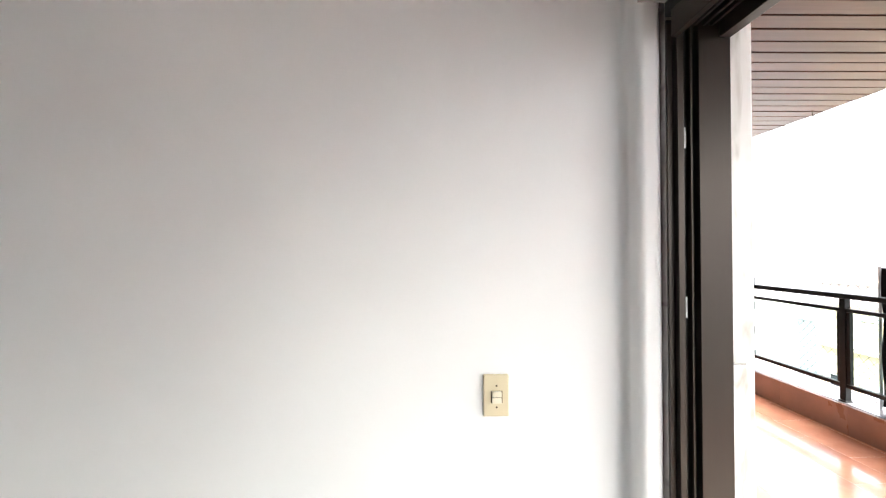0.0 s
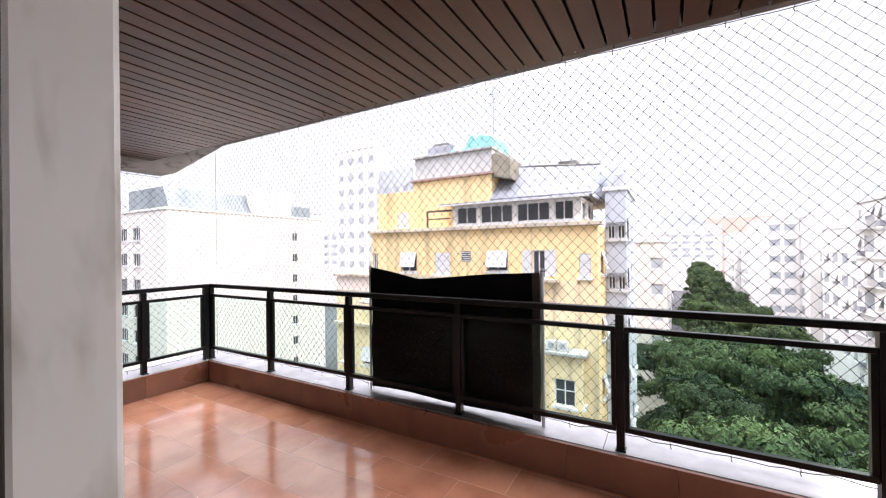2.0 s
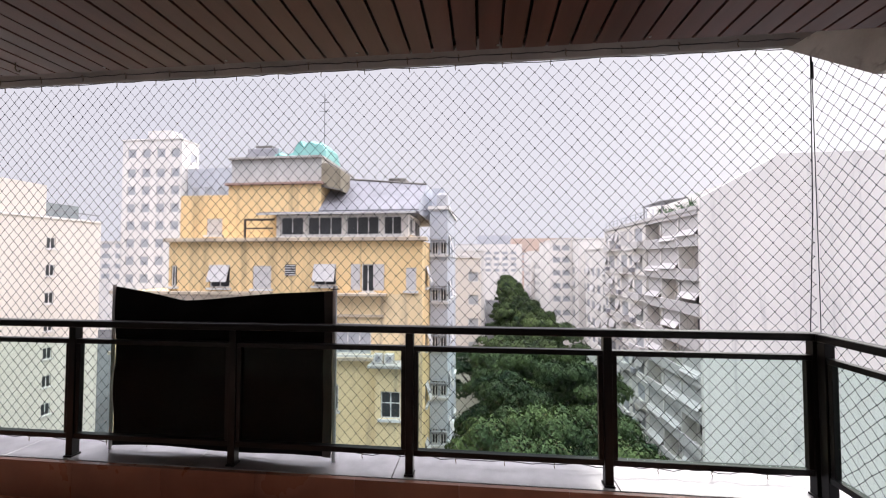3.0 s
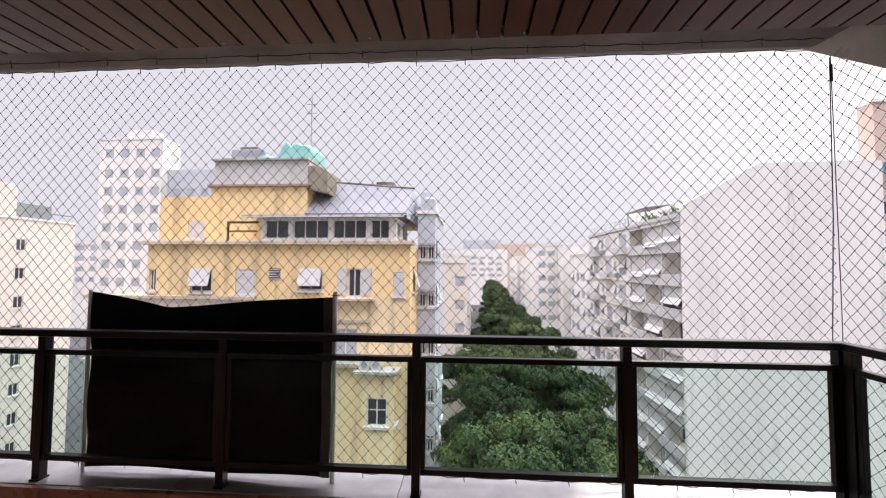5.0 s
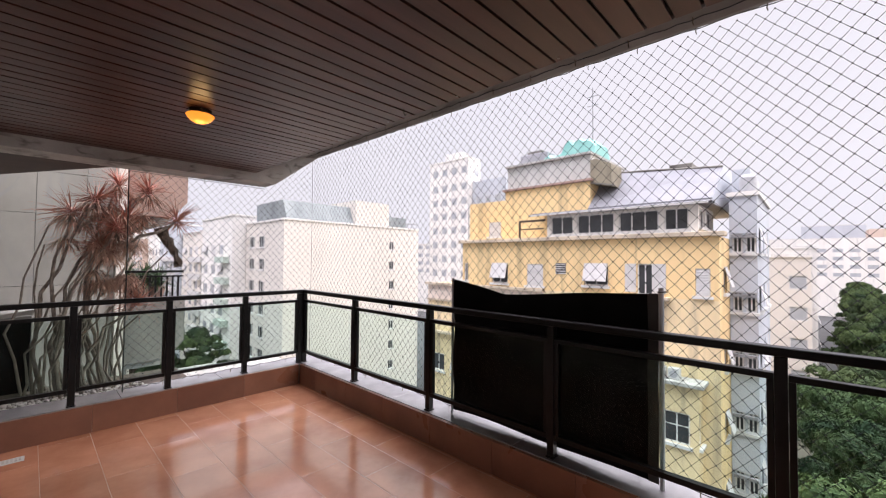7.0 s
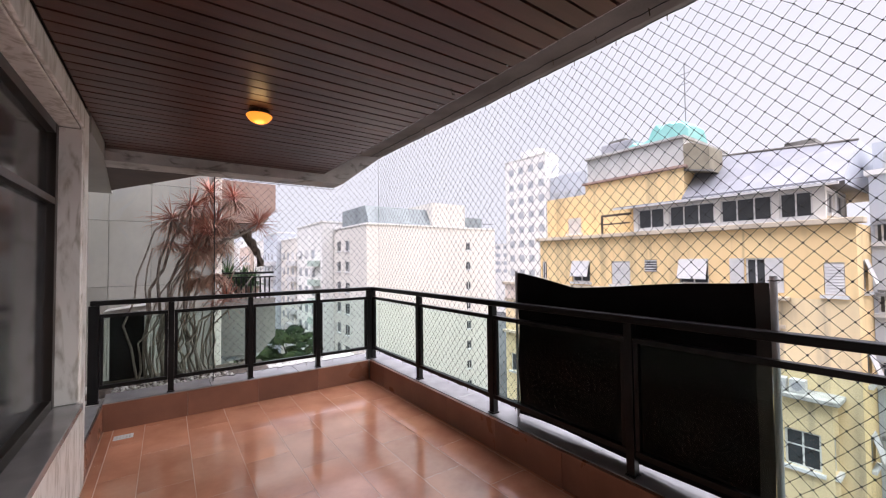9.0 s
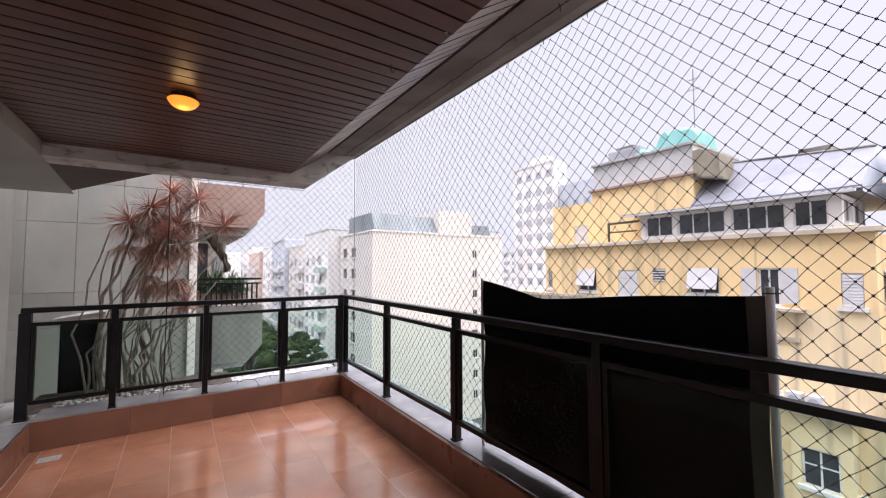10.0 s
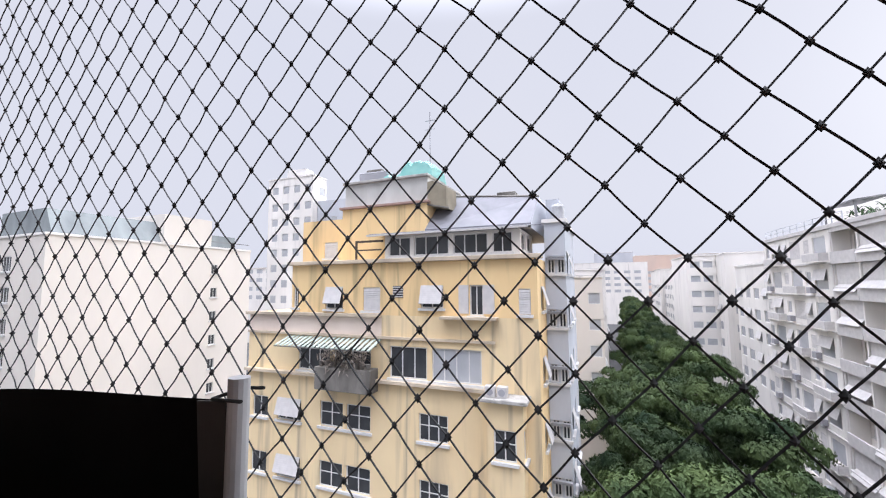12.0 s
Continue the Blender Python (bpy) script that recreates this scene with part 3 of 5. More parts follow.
# ---- black shade cloth tied behind the railing ----
cloth = thing("shade_cloth", (3.79, 2.63, 0.27), "black shade cloth stretched between two poles behind the railing", "shade cloth")


def cloth_at(u, v):
    y = 3.405 - 1.55 * u
    top = 1.340 - 0.090 * min(u / 0.33, 1.0) + 0.075 * max(0.0, (u - 0.33) / 0.67) + 0.004 * math.sin(11 * u)
    z = 0.262 + (top - 0.262) * v + 0.008 * (1 - v) * math.sin(9 * u)
    x = 3.79 + 0.010 * math.sin(5.0 * u + 2.2 * v) + 0.008 * math.sin(13 * v + 4 * u) + 0.010 * (1 - v)
    return x, y, z


bm = bmesh.new()
nu, nv = 44, 26
grid = [[[bm.verts.new((cloth_at(i / nu, j / nv)[0] + d, *cloth_at(i / nu, j / nv)[1:])) for j in range(nv + 1)] for i in range(nu + 1)] for d in (0.0, 0.003)]
for i in range(nu):
    for j in range(nv):
        bm.faces.new([grid[0][i][j], grid[0][i + 1][j], grid[0][i + 1][j + 1], grid[0][i][j + 1]])
        bm.faces.new([grid[1][i][j], grid[1][i][j + 1], grid[1][i + 1][j + 1], grid[1][i + 1][j]])
part("cloth", bm, CLOTH, cloth, smooth=True)
for u, name in ((0.0, "pole"), (1.0, "pole")):
    x, y, z = cloth_at(u, 1.0)
    r = 0.011 if u < 0.5 else 0.014
    off = 0.012 if u < 0.5 else -0.016
    part(name, tube([(x, y + off, SILL_Z + 0.002), (x, y + off, z + (0.012 if u < 0.5 else 0.032))], r, sides=14), PVC, cloth, "grey plastic pole", smooth=False)
x, y, z = cloth_at(1.0, 1.0)
bm = bmesh.new()
rows = [[bm.verts.new((cloth_at(c, j / 12)[0] - d, *cloth_at(c, j / 12)[1:])) for c, d in ((0.965, 0.004), (1.0, 0.004), (1.0, 0.007), (0.965, 0.007))] for j in range(13)]
for r0, r1 in zip(rows, rows[1:]):
    for k in range(4):
        bm.faces.new((r0[k], r0[(k + 1) % 4], r1[(k + 1) % 4], r1[k]))
bm.faces.new(rows[0][::-1])
bm.faces.new(rows[-1])
part("hem", bm, material("grey_hem_tape", (0.035, 0.031, 0.030), (0.05, 0.044, 0.042), 8.0, 0.7), cloth, "brownish grey hem tape")
part("cable_tie", tube([(x - 0.03, y - 0.055, z + 0.012), (x - 0.03, y - 0.004, z + 0.010), (x + 0.02, y - 0.0, z + 0.012), (x + 0.03, y - 0.03, z + 0.012)], 0.0025, sides=5), RUBBER, cloth)


# ---- safety net: knotted diamonds about five and a half centimetres a side ----
def net_sheet(name, origin, u, width, z0, z1, parent, seed, top=None, knot=(0.0, 0.3)):
    """top(s): the upper limit at the distance s, where it is lower than z1; knot: distance and height of one knot."""
    rnd = random.Random(seed)
    du, dz = 0.03735, 0.04085
    i0, j0 = int(knot[0] / du), int((knot[1] - z0) / dz)
    j0 -= (i0 + j0) % 2
    s_first, z_first = knot[0] - i0 * du, knot[1] - j0 * dz
    cols, rows = int((width - s_first) / du), int((z1 - z_first) / dz)
    u, nrm = Vector(u), Vector(u).cross(Vector((0, 0, 1)))
    pts, verts, faces = {}, [], []
    for i in range(cols + 1):
        for j in range(rows + 1):
            if (i + j) % 2 == 0:
                s, z = s_first + i * du, z_first + j * dz
                if top and z > top(s) + 0.02:
                    continue
                jit = 0.0022
                sag = 0.006 * math.sin(s * 2.3) * math.sin((z - z0) * 2.0)
                pts[i, j] = Vector(origin) + u * (s + rnd.uniform(-jit, jit)) + Vector((0, 0, z + rnd.uniform(-jit, jit))) + nrm * sag
    r = 0.0014
    for (i, j), p in pts.items():
        k = len(verts)
        kr = 0.0046 * rnd.uniform(0.88, 1.12)
        verts += [p + u * kr, p - u * kr, p + Vector((0, 0, kr * 1.3)), p - Vector((0, 0, kr * 1.3)), p + nrm * kr, p - nrm * kr]
        faces += [(k + a, k + b, k + c) for a, b, c in ((0, 2, 4), (2, 1, 4), (1, 3, 4), (3, 0, 4), (2, 0, 5), (1, 2, 5), (3, 1, 5), (0, 3, 5))]
        for di in (-1, 1):
            q = pts.get((i + di, j + 1))
            if q is None:
                continue
            d = (q - p).normalized()
            a = d.cross(nrm).normalized()
            mid = (p + q) / 2 + nrm * rnd.uniform(-0.002, 0.002) - Vector((0, 0, 0.0006))
            k = len(verts)
            for c in (p, mid, q):
                verts += [c + a * r, c - a * r * 0.5 + nrm * r * 0.87, c - a * r * 0.5 - nrm * r * 0.87]
            for o in (0, 3):
                faces += [(k + o + x, k + o + (x + 1) % 3, k + o + 3 + (x + 1) % 3, k + o + 3 + x) for x in range(3)]
    me = bpy.data.meshes.new(name)
    me.from_pydata([tuple(v) for v in verts], [], faces)
    me.materials.append(NET)
    return tagged(link_mesh(name, me, parent), kind="stuff")


def rope(points, r, parent, name="rope", mat=NET):
    return part(name, tube(points, r, sides=5), mat, parent)


def end_top(s, x_from):
    x = x_from + s
    return 2.34 if x < 3.26 else 2.34 + (x - 3.26) * 0.776


net = thing("safety_net", (NET_X, 2.4, SILL_Z), "black knotted nylon safety net stretched across the open side", "safety net")
net_sheet("mesh", (NET_X, NET_R, 0), (0, 1, 0), NET_Y - NET_R, SILL_Z + 0.03, 2.80, net, 11, None, (1.2261 - NET_R, 1.7432))
net2 = thing("safety_net", (2.5, NET_Y, SILL_Z), "black knotted nylon safety net across the balcony's short side", "safety net")
net_sheet("mesh", (1.98, NET_Y, 0), (1, 0, 0), NET_X - 1.98, SILL_Z + 0.03, 2.80, net2, 12, lambda s: end_top(s, 1.98))
net3 = thing("safety_net", (2.5, NET_R, SILL_Z), "black knotted nylon safety net across the balcony's short side", "safety net")
net_sheet("mesh", (FACE_X, NET_R, 0), (1, 0, 0), NET_X - FACE_X, SILL_Z + 0.03, 2.80, net3, 13, lambda s: end_top(s, FACE_X))


def edge_rope(a, b, parent, wave, seed, n=60):
    rnd = random.Random(seed)
    a, b = Vector(a), Vector(b)
    rope([a.lerp(b, i / n) + Vector((0, 0, wave * (rnd.random() - 0.4))) for i in range(n + 1)], 0.0028, parent)
    hook = mesh_of("hook", tube([(0, 0, -0.028), (0.004, 0.004, -0.010), (0, 0, 0.0), (-0.006, 0.003, 0.008), (0, 0.006, 0.014)], 0.0028, sides=5), DARK_SCREW)
    count = int((b - a).length / 0.30)
    for i in range(1, count):
        link_mesh("hook", hook, parent, Matrix.Translation(a.lerp(b, i / count)))


edge_rope((NET_X, NET_R, SILL_Z + 0.03), (NET_X, NET_Y, SILL_Z + 0.03), net, 0.022, 1, 110)
edge_rope((NET_X, NET_R, 2.79), (NET_X, NET_Y, 2.79), net, 0.012, 2, 90)
edge_rope((1.98, NET_Y, SILL_Z + 0.03), (NET_X, NET_Y, SILL_Z + 0.03), net2, 0.022, 3)
edge_rope((1.98, NET_Y, 2.325), (3.25, NET_Y, 2.325), net2, 0.006, 4)
edge_rope((FACE_X, NET_R, SILL_Z + 0.03), (NET_X, NET_R, SILL_Z + 0.03), net3, 0.022, 5)
rope([(NET_X, NET_Y, SILL_Z), (NET_X + 0.004, NET_Y - 0.003, 1.6), (NET_X, NET_Y, 2.79)], 0.0028, net)
rope([(NET_X, NET_R, SILL_Z), (NET_X - 0.006, NET_R, 1.3), (NET_X, NET_R, 2.79)], 0.0026, net)
rope([(NET_X - 0.02, NET_R + 0.07, 1.05), (NET_X, NET_R + 0.02, 1.8), (NET_X, NET_R + 0.005, 2.74)], 0.003, net)
rope([(1.98, NET_Y, SILL_Z), (1.984, NET_Y, 1.3), (1.98, NET_Y, 2.335)], 0.0045, net2)
part("toggle", tube([(NET_X, NET_R, 2.60), (NET_X, NET_R, 2.70)], 0.008), RUBBER, net)

# tie rope on hooks under the front beam
tie = thing("tie_rope", (HOOK_X, 2.4, 2.714), "thin black rope strung on hooks under the concrete beam", "rope")
edge_rope((HOOK_X, NET_R + 0.25, 2.714), (HOOK_X, NET_Y - 0.30, 2.714), tie, 0.010, 8, 120)

# single hook in the ceiling
hk = thing("ceiling_hook", (2.92, 3.05, CEIL_Z), "small dark iron hook screwed into the slat ceiling", "hook")
part("hook", tube([(2.92, 3.05, CEIL_Z + 0.006), (2.92, 3.05, CEIL_Z - 0.025), (2.925, 3.05, CEIL_Z - 0.038), (2.936, 3.05, CEIL_Z - 0.036), (2.938, 3.05, CEIL_Z - 0.026)], 0.0028), DARK_SCREW, hk)

for i in range(9):
    y = 0.2 + i * 0.62
    sc = thing("ceiling_screw", (EDGE_X - 0.03, y, CEIL_Z), "small bright screw head at the edge of the slat ceiling", "screw", "screws along the ceiling edge")
    part("head", lathe([(0.004, -0.004), (0.006, -0.002), (0.006, 0.0)], (EDGE_X - 0.03, y, CEIL_Z), sides=8), STEEL, sc)

# floor drain
drain = thing("floor_drain", (1.30, 5.50, 0.0), "small white metal drain grate set in the tiles", "drain")
part("frame", box(1.235, 1.365, 5.45, 5.545, 0.0, 0.004, bevel=0.0015), SHUTTER, drain)
for i in range(5):
    part("slot", box(1.252 + i * 0.021, 1.264 + i * 0.021, 5.465, 5.53, 0.0041, 0.0052), CONCRETE, drain)

# ---- beyond the short side: planter ledge, marble wall, dry plant ----
structure("ledge", box(0.3, 3.2, 6.05, 7.4, -0.3, 0.02), CONCRETE, "concrete ledge behind the side railing", "ledge")
far_wall = thing("wall_far", (1.0, 8.5, -3), "grey weathered marble slabs on the neighbouring wall", "wall", kind="structure")
part("backing", box(-0.6, 2.19, 8.53, 8.75, -6.0, 6.5), JOINT, far_wall)
fw_x = [-0.55 + 0.485 * i for i in range(7)]
fw_z = [-2.0, -1.1, -0.2, 0.66, 1.12, 2.06, 2.62, 3.5, 4.4]
for i in range(6):
    for j in range(len(fw_z) - 1):
        slab(fw_x[i] + 0.0025, min(fw_x[i + 1], 2.19) - 0.0025, 8.5, 8.528, fw_z[j] + 0.0025, fw_z[j + 1] - 0.0025, far_wall, OLD_MARBLE)
structure("wall_return", box(0.0, 0.3, 4.67, 8.5, -6, 6.5), OLD_MARBLE, "grey marble-clad return wall beside the ledge", "wall")
col = structure("column", box(2.195, 2.30, 8.42, 8.75, -6, 6.5, bevel=0.01), CREAM_WALL, "pale rendered column at the wall's end", "column")
bx = thing("metal_box", (1.35, 7.0, 0.02), "dark metal cabinet with an overhanging lid on the ledge", "cabinet")
part("body", box(1.08, 1.38, 6.85, 7.15, 0.02, 0.88, bevel=0.006), BLACK_PAINT, bx)
part("lid", prism([(1.03, 0.885), (1.44, 0.94), (1.44, 0.98), (1.03, 0.925)], 1, 6.80, 7.20), CONCRETE, bx, "grey stone lid")


# planter bed with pale pebbles behind the side coping
structure("planter_bed", box(0.95, 2.6, 6.072, 6.9, 0.02, 0.17), BARK, "dark soil of the planter behind the side coping", "soil")
rnd = random.Random(14)
bm = bmesh.new()
for k in range(420):
    m = Matrix.Translation((rnd.uniform(1.15, 2.2), rnd.uniform(6.09, 6.45), 0.172 + rnd.uniform(0, 0.03))) @ Matrix.Rotation(rnd.uniform(0, 6.28), 4, "Z") @ Matrix.Diagonal((rnd.uniform(0.7, 1.5), rnd.uniform(0.7, 1.2), 0.7, 1))
    bmesh.ops.create_icosphere(bm, subdivisions=1, radius=rnd.uniform(0.010, 0.022), matrix=m)
tagged(part("pebbles", bm, material("pale_pebble", (0.62, 0.60, 0.56), (0.34, 0.32, 0.30), 18.0, 0.7, detail=4), smooth=True), "pale rounded pebbles on the planter soil", "pebbles", "", "stuff")


def blade(bm, base, out, length, width, droop, seg=4):
    """One narrow leaf that bends down along its length."""
    p, d = Vector(base), Vector(out).normalized()
    side = d.cross(Vector((0, 0, 1)))
    side = side.normalized() if side.length > 0.05 else Vector((1, 0, 0))
    prev = None
    for i in range(seg + 1):
        w = width * (0.5 + 0.9 * i / seg) if i < 2 else width * (1.25 - 1.2 * i / seg)
        w = max(w, 0.0006)
        row = [bm.verts.new(p - side * w), bm.verts.new(p + Vector((0, 0, -w * 0.35))), bm.verts.new(p + side * w)]
        if prev:
            bm.faces.new((prev[0], prev[1], row[1], row[0]))
            bm.faces.new((prev[1], prev[2], row[2], row[1]))
        prev = row
        p = p + d * (length / seg)
        d = (d + Vector((0, 0, -droop / seg))).normalized()


def rosette(seed, n, length, droop, up):
    rnd = random.Random(seed)
    bm = bmesh.new()
    for i in range(n):
        a, e = rnd.uniform(0, 2 * math.pi), rnd.uniform(-0.35, 1.0) * up
        blade(bm, (0.01 * math.cos(a), 0.01 * math.sin(a), rnd.uniform(-0.05, 0.03)), (math.cos(a) * math.cos(e), math.sin(a) * math.cos(e), math.sin(e)), length * rnd.uniform(0.6, 1.1), 0.0075 * rnd.uniform(0.6, 1.1), droop * rnd.uniform(0.4, 1.3))
    return bm


plant = thing("dracaena", (1.75, 6.6, 0.02), "tall half-dry dracaena with bare stems and reddish leaf tufts", "plant")
ros = [mesh_of("leaf_tuft", rosette(k, 110, 0.31, 0.5, 1.0), RED_LEAF) for k in (21, 22)]
skirt = [mesh_of("dry_leaves", rosette(k, 80, 0.30, 2.6, -0.4), DRY_LEAF) for k in (31, 32)]
HEADS = [(1.80, 6.55, 2.10), (2.24, 6.55, 2.23), (1.97, 6.45, 1.80), (2.50, 6.5, 1.93), (1.63, 6.6, 1.95), (2.14, 6.4, 1.02), (2.07, 6.6, 1.92), (2.0, 6.7, 2.3), (1.85, 6.5, 1.62)]
rnd = random.Random(5)
for k, (hx, hy, hz) in enumerate(HEADS):
    bx0, by0 = 1.50 + 0.06 * k, 6.45 + rnd.uniform(-0.1, 0.25)
    if k == 3:
        pts = [(2.02, 6.5, 1.60), (2.15, 6.5, 1.72), (2.32, 6.5, 1.78), (2.46, 6.5, 1.88), (hx, hy, hz)]
    else:
        pts = []
        for i in range(9):
            s = i / 8
            pts.append((bx0 + (hx - bx0) * s ** 1.5 - 0.22 * math.sin(math.pi * s) * (0.4 + 0.6 * rnd.random()), by0 + (hy - by0) * s, 0.02 + (hz - 0.02) * s ** 0.9 + 0.03 * rnd.uniform(-1, 1) * (0 < i < 8)))
    part("stem", tube(pts, 0.019, sides=7, r1=0.011), STEM, plant, smooth=True)
    m = Matrix.Translation((hx, hy, hz)) @ Euler((rnd.uniform(-0.5, 0.5), rnd.uniform(-0.3, 0.6), rnd.uniform(0, 6))).to_matrix().to_4x4()
    link_mesh("leaf_tuft", ros[k % 2], plant, m, "reddish tuft of narrow leaves")
    if k not in (3, 5):
        link_mesh("dry_leaves", skirt[k % 2], plant, Matrix.Translation((hx - 0.01, hy, hz - 0.06)), "hanging dry brown leaves")
        link_mesh("dry_leaves", skirt[(k + 1) % 2], plant, Matrix.Translation((hx - 0.04, hy + 0.02, hz - 0.28)) @ Matrix.Scale(0.9, 4), "hanging dry brown leaves")
for k in range(14):
    m = Matrix.Translation((rnd.uniform(1.80, 2.16), rnd.uniform(6.45, 6.75), rnd.uniform(1.15, 2.0))) @ Matrix.Rotation(rnd.uniform(0, 6.28), 4, "Z") @ Matrix.Scale(rnd.uniform(0.7, 1.1), 4)
    link_mesh("dry_leaves", skirt[k % 2], plant, m, "hanging dry brown leaves")
for k in range(22):
    bx0, by0 = 1.36 + 0.036 * k, 6.4 + rnd.uniform(-0.1, 0.35)
    top = rnd.uniform(0.9, 1.9)
    lean = rnd.uniform(-0.12, 0.5)
    pts = [(bx0 + lean * (i / 7) ** 1.6 - 0.16 * math.sin(math.pi * i / 7) * rnd.uniform(0.5, 1.2), by0 + 0.06 * rnd.uniform(-1, 1), 0.02 + top * i / 7) for i in range(8)]
    part("stem", tube(pts, 0.013, sides=6, r1=0.006), STEM, plant, smooth=True)
stub = thing("fern_stump", (2.52, 6.6, 1.45), "shaggy brown hanging fern stump", "plant")
bm = tube([(2.36, 6.6, 1.84), (2.38, 6.6, 1.79), (2.40, 6.6, 1.74), (2.44, 6.6, 1.69), (2.46, 6.6, 1.63), (2.50, 6.6, 1.58), (2.52, 6.6, 1.52), (2.545, 6.6, 1.46), (2.54, 6.6, 1.40)], 0.062, sides=11, r1=0.024)
for v in bm.verts:
    v.co += Vector((rnd.uniform(-1, 1), rnd.uniform(-1, 1), rnd.uniform(-1, 1))) * 0.017
part("trunk", bm, BARK, stub)
part("cord", tube([(2.34, 6.6, 1.80), (2.1, 6.55, 1.72), (1.98, 5.96, 1.66)], 0.004), STEM, stub)
for px, pz, n in ((2.545, 1.43, 14), (2.51, 1.55, 10), (2.42, 1.72, 10)):
    bm = bmesh.new()
    for i in range(n):
        a = rnd.uniform(0, 6.28)
        blade(bm, (px, 6.6, pz), (math.cos(a), math.sin(a), rnd.uniform(-0.5, 0.5)), 0.11, 0.005, 0.8)
    part("leaf_tuft", bm, STEM, stub)

# neighbour's balconies
nb = thing("neighbour_balcony", (2.9, 11.0, -6), "neighbouring balconies with pinkish parapets and potted plants", "balcony")
for z0, z1 in ((2.34, 3.27), (-0.60, 0.62)):
    bm = prism([(2.2, z0), (3.36, z0), (3.66, z0 + 0.34), (3.66, z1), (2.2, z1)], 1, 11.0, 11.25)
    # lower parapet's shade is put into its colour by the darker grey
    part("parapet", bm, BRICK_PINK if z0 > 0 else STAINED_SHADED, nb)
    part("floor_slab", prism([(2.2, z0 - 0.16), (3.30, z0 - 0.16), (3.56, z0 + 0.14), (3.56, z0 + 0.3), (2.2, z0 + 0.3)], 1, 11.26, 15.0), CONCRETE, nb)
part("back_wall", box(2.78, 3.12, 13.6, 13.8, -6, 2.3), CREAM_WALL, nb)
part("glass_door", box(2.2, 2.70, 13.62, 13.66, 0.3, 2.12), DARK_PANE, nb, "dark glass balcony door")
part("door_frame", box(2.70, 2.775, 13.58, 13.7, 0.3, 2.14), CREAM_WALL, nb)
part("door_lintel", box(2.2, 2.70, 13.56, 13.75, 2.12, 2.3), CREAM_WALL, nb)
part("shutter_slat_box", box(2.84, 3.06, 13.54, 13.596, 1.35, 1.75), PVC, nb)
part("side_wall", box(2.0, 2.19, 8.76, 15.0, -6, 6.5), OLD_MARBLE, nb)
part("hand_rail", box(2.2, 3.62, 10.98, 11.03, 1.19, 1.235), BLACK_PAINT, nb)
part("hand_rail", box(2.2, 3.62, 10.98, 11.03, 1.10, 1.13), BLACK_PAINT, nb)
for i in range(14):
    x = 2.24 + i * 0.098
    part("baluster", box(x, x + 0.03, 10.99, 11.02, 0.63, 1.10), BLACK_PAINT, nb)
part("under_mass", box(2.2, 2.75, 11.3, 15, -6, -0.6), OLD_MARBLE, nb)
part("blue_roof", box(1.9, 2.9, 9.2, 10.6, -1.45, -1.38), BLUE_AWNING, nb, "faded blue panel")
for k, (px, py, s) in enumerate(((2.45, 11.45, 1.1), (2.72, 11.5, 1.3), (2.98, 11.45, 1.2), (3.25, 11.45, 1.4), (2.35, 11.9, 1.9), (2.8, 12.2, 2.2), (3.1, 11.9, 1.7))):
    pot = thing("pot_plant", (px, py, 0.62), "leafy green pot plant on the neighbour's balcony", "plant", "neighbour's pot plants")
    part("pot", lathe([(0.10, 0.0), (0.15, 0.26), (0.13, 0.26)], (px, py, 0.62), sides=14), BRICK_PINK, pot)
    bm = bmesh.new()
    for i in range(170):
        a, e = rnd.uniform(0, 6.28), rnd.uniform(-0.1, 1.4)
        blade(bm, (px, py, 0.86 + 0.15 * rnd.random()), (math.cos(a) * math.cos(e), math.sin(a) * math.cos(e), math.sin(e)), 0.36 * s * rnd.uniform(0.4, 1.1), 0.018, 1.2, 3)
    part("foliage", bm, POT_LEAF, pot)

# ---- the town outside ----
GROUND_Z = -21.0
structure("ground", box(-800, 3000, -1800, 1800, GROUND_Z - 1, GROUND_Z), ASPHALT, "asphalt streets far below the balcony", "ground")
WIN_MESH = {}


def face_matrix(o, u, n, a, z):
    """Local x along the face, y into the wall, z up."""
    u, n = Vector(u), Vector(n)
    p = Vector(o) + u * a + Vector((0, 0, z - o[2]))
    return Matrix(((u.x, -n.x, 0, p.x), (u.y, -n.y, 0, p.y), (0, 0, 1, p.z), (0, 0, 0, 1)))


def ring(w, h, t, y0, y1):
    """A rectangular frame in one piece."""
    bm = bmesh.new()
    loops = [[bm.verts.new((x, y, z)) for x, z in ((d, d), (w - d, d), (w - d, h - d), (d, h - d))] for y, d in ((y0, 0.0), (y1, 0.0), (y1, t), (y0, t))]
    for a, b in zip(loops, loops[1:] + loops[:1]):
        for k in range(4):
            bm.faces.new((a[k], a[(k + 1) % 4], b[(k + 1) % 4], b[k]))
    return bm


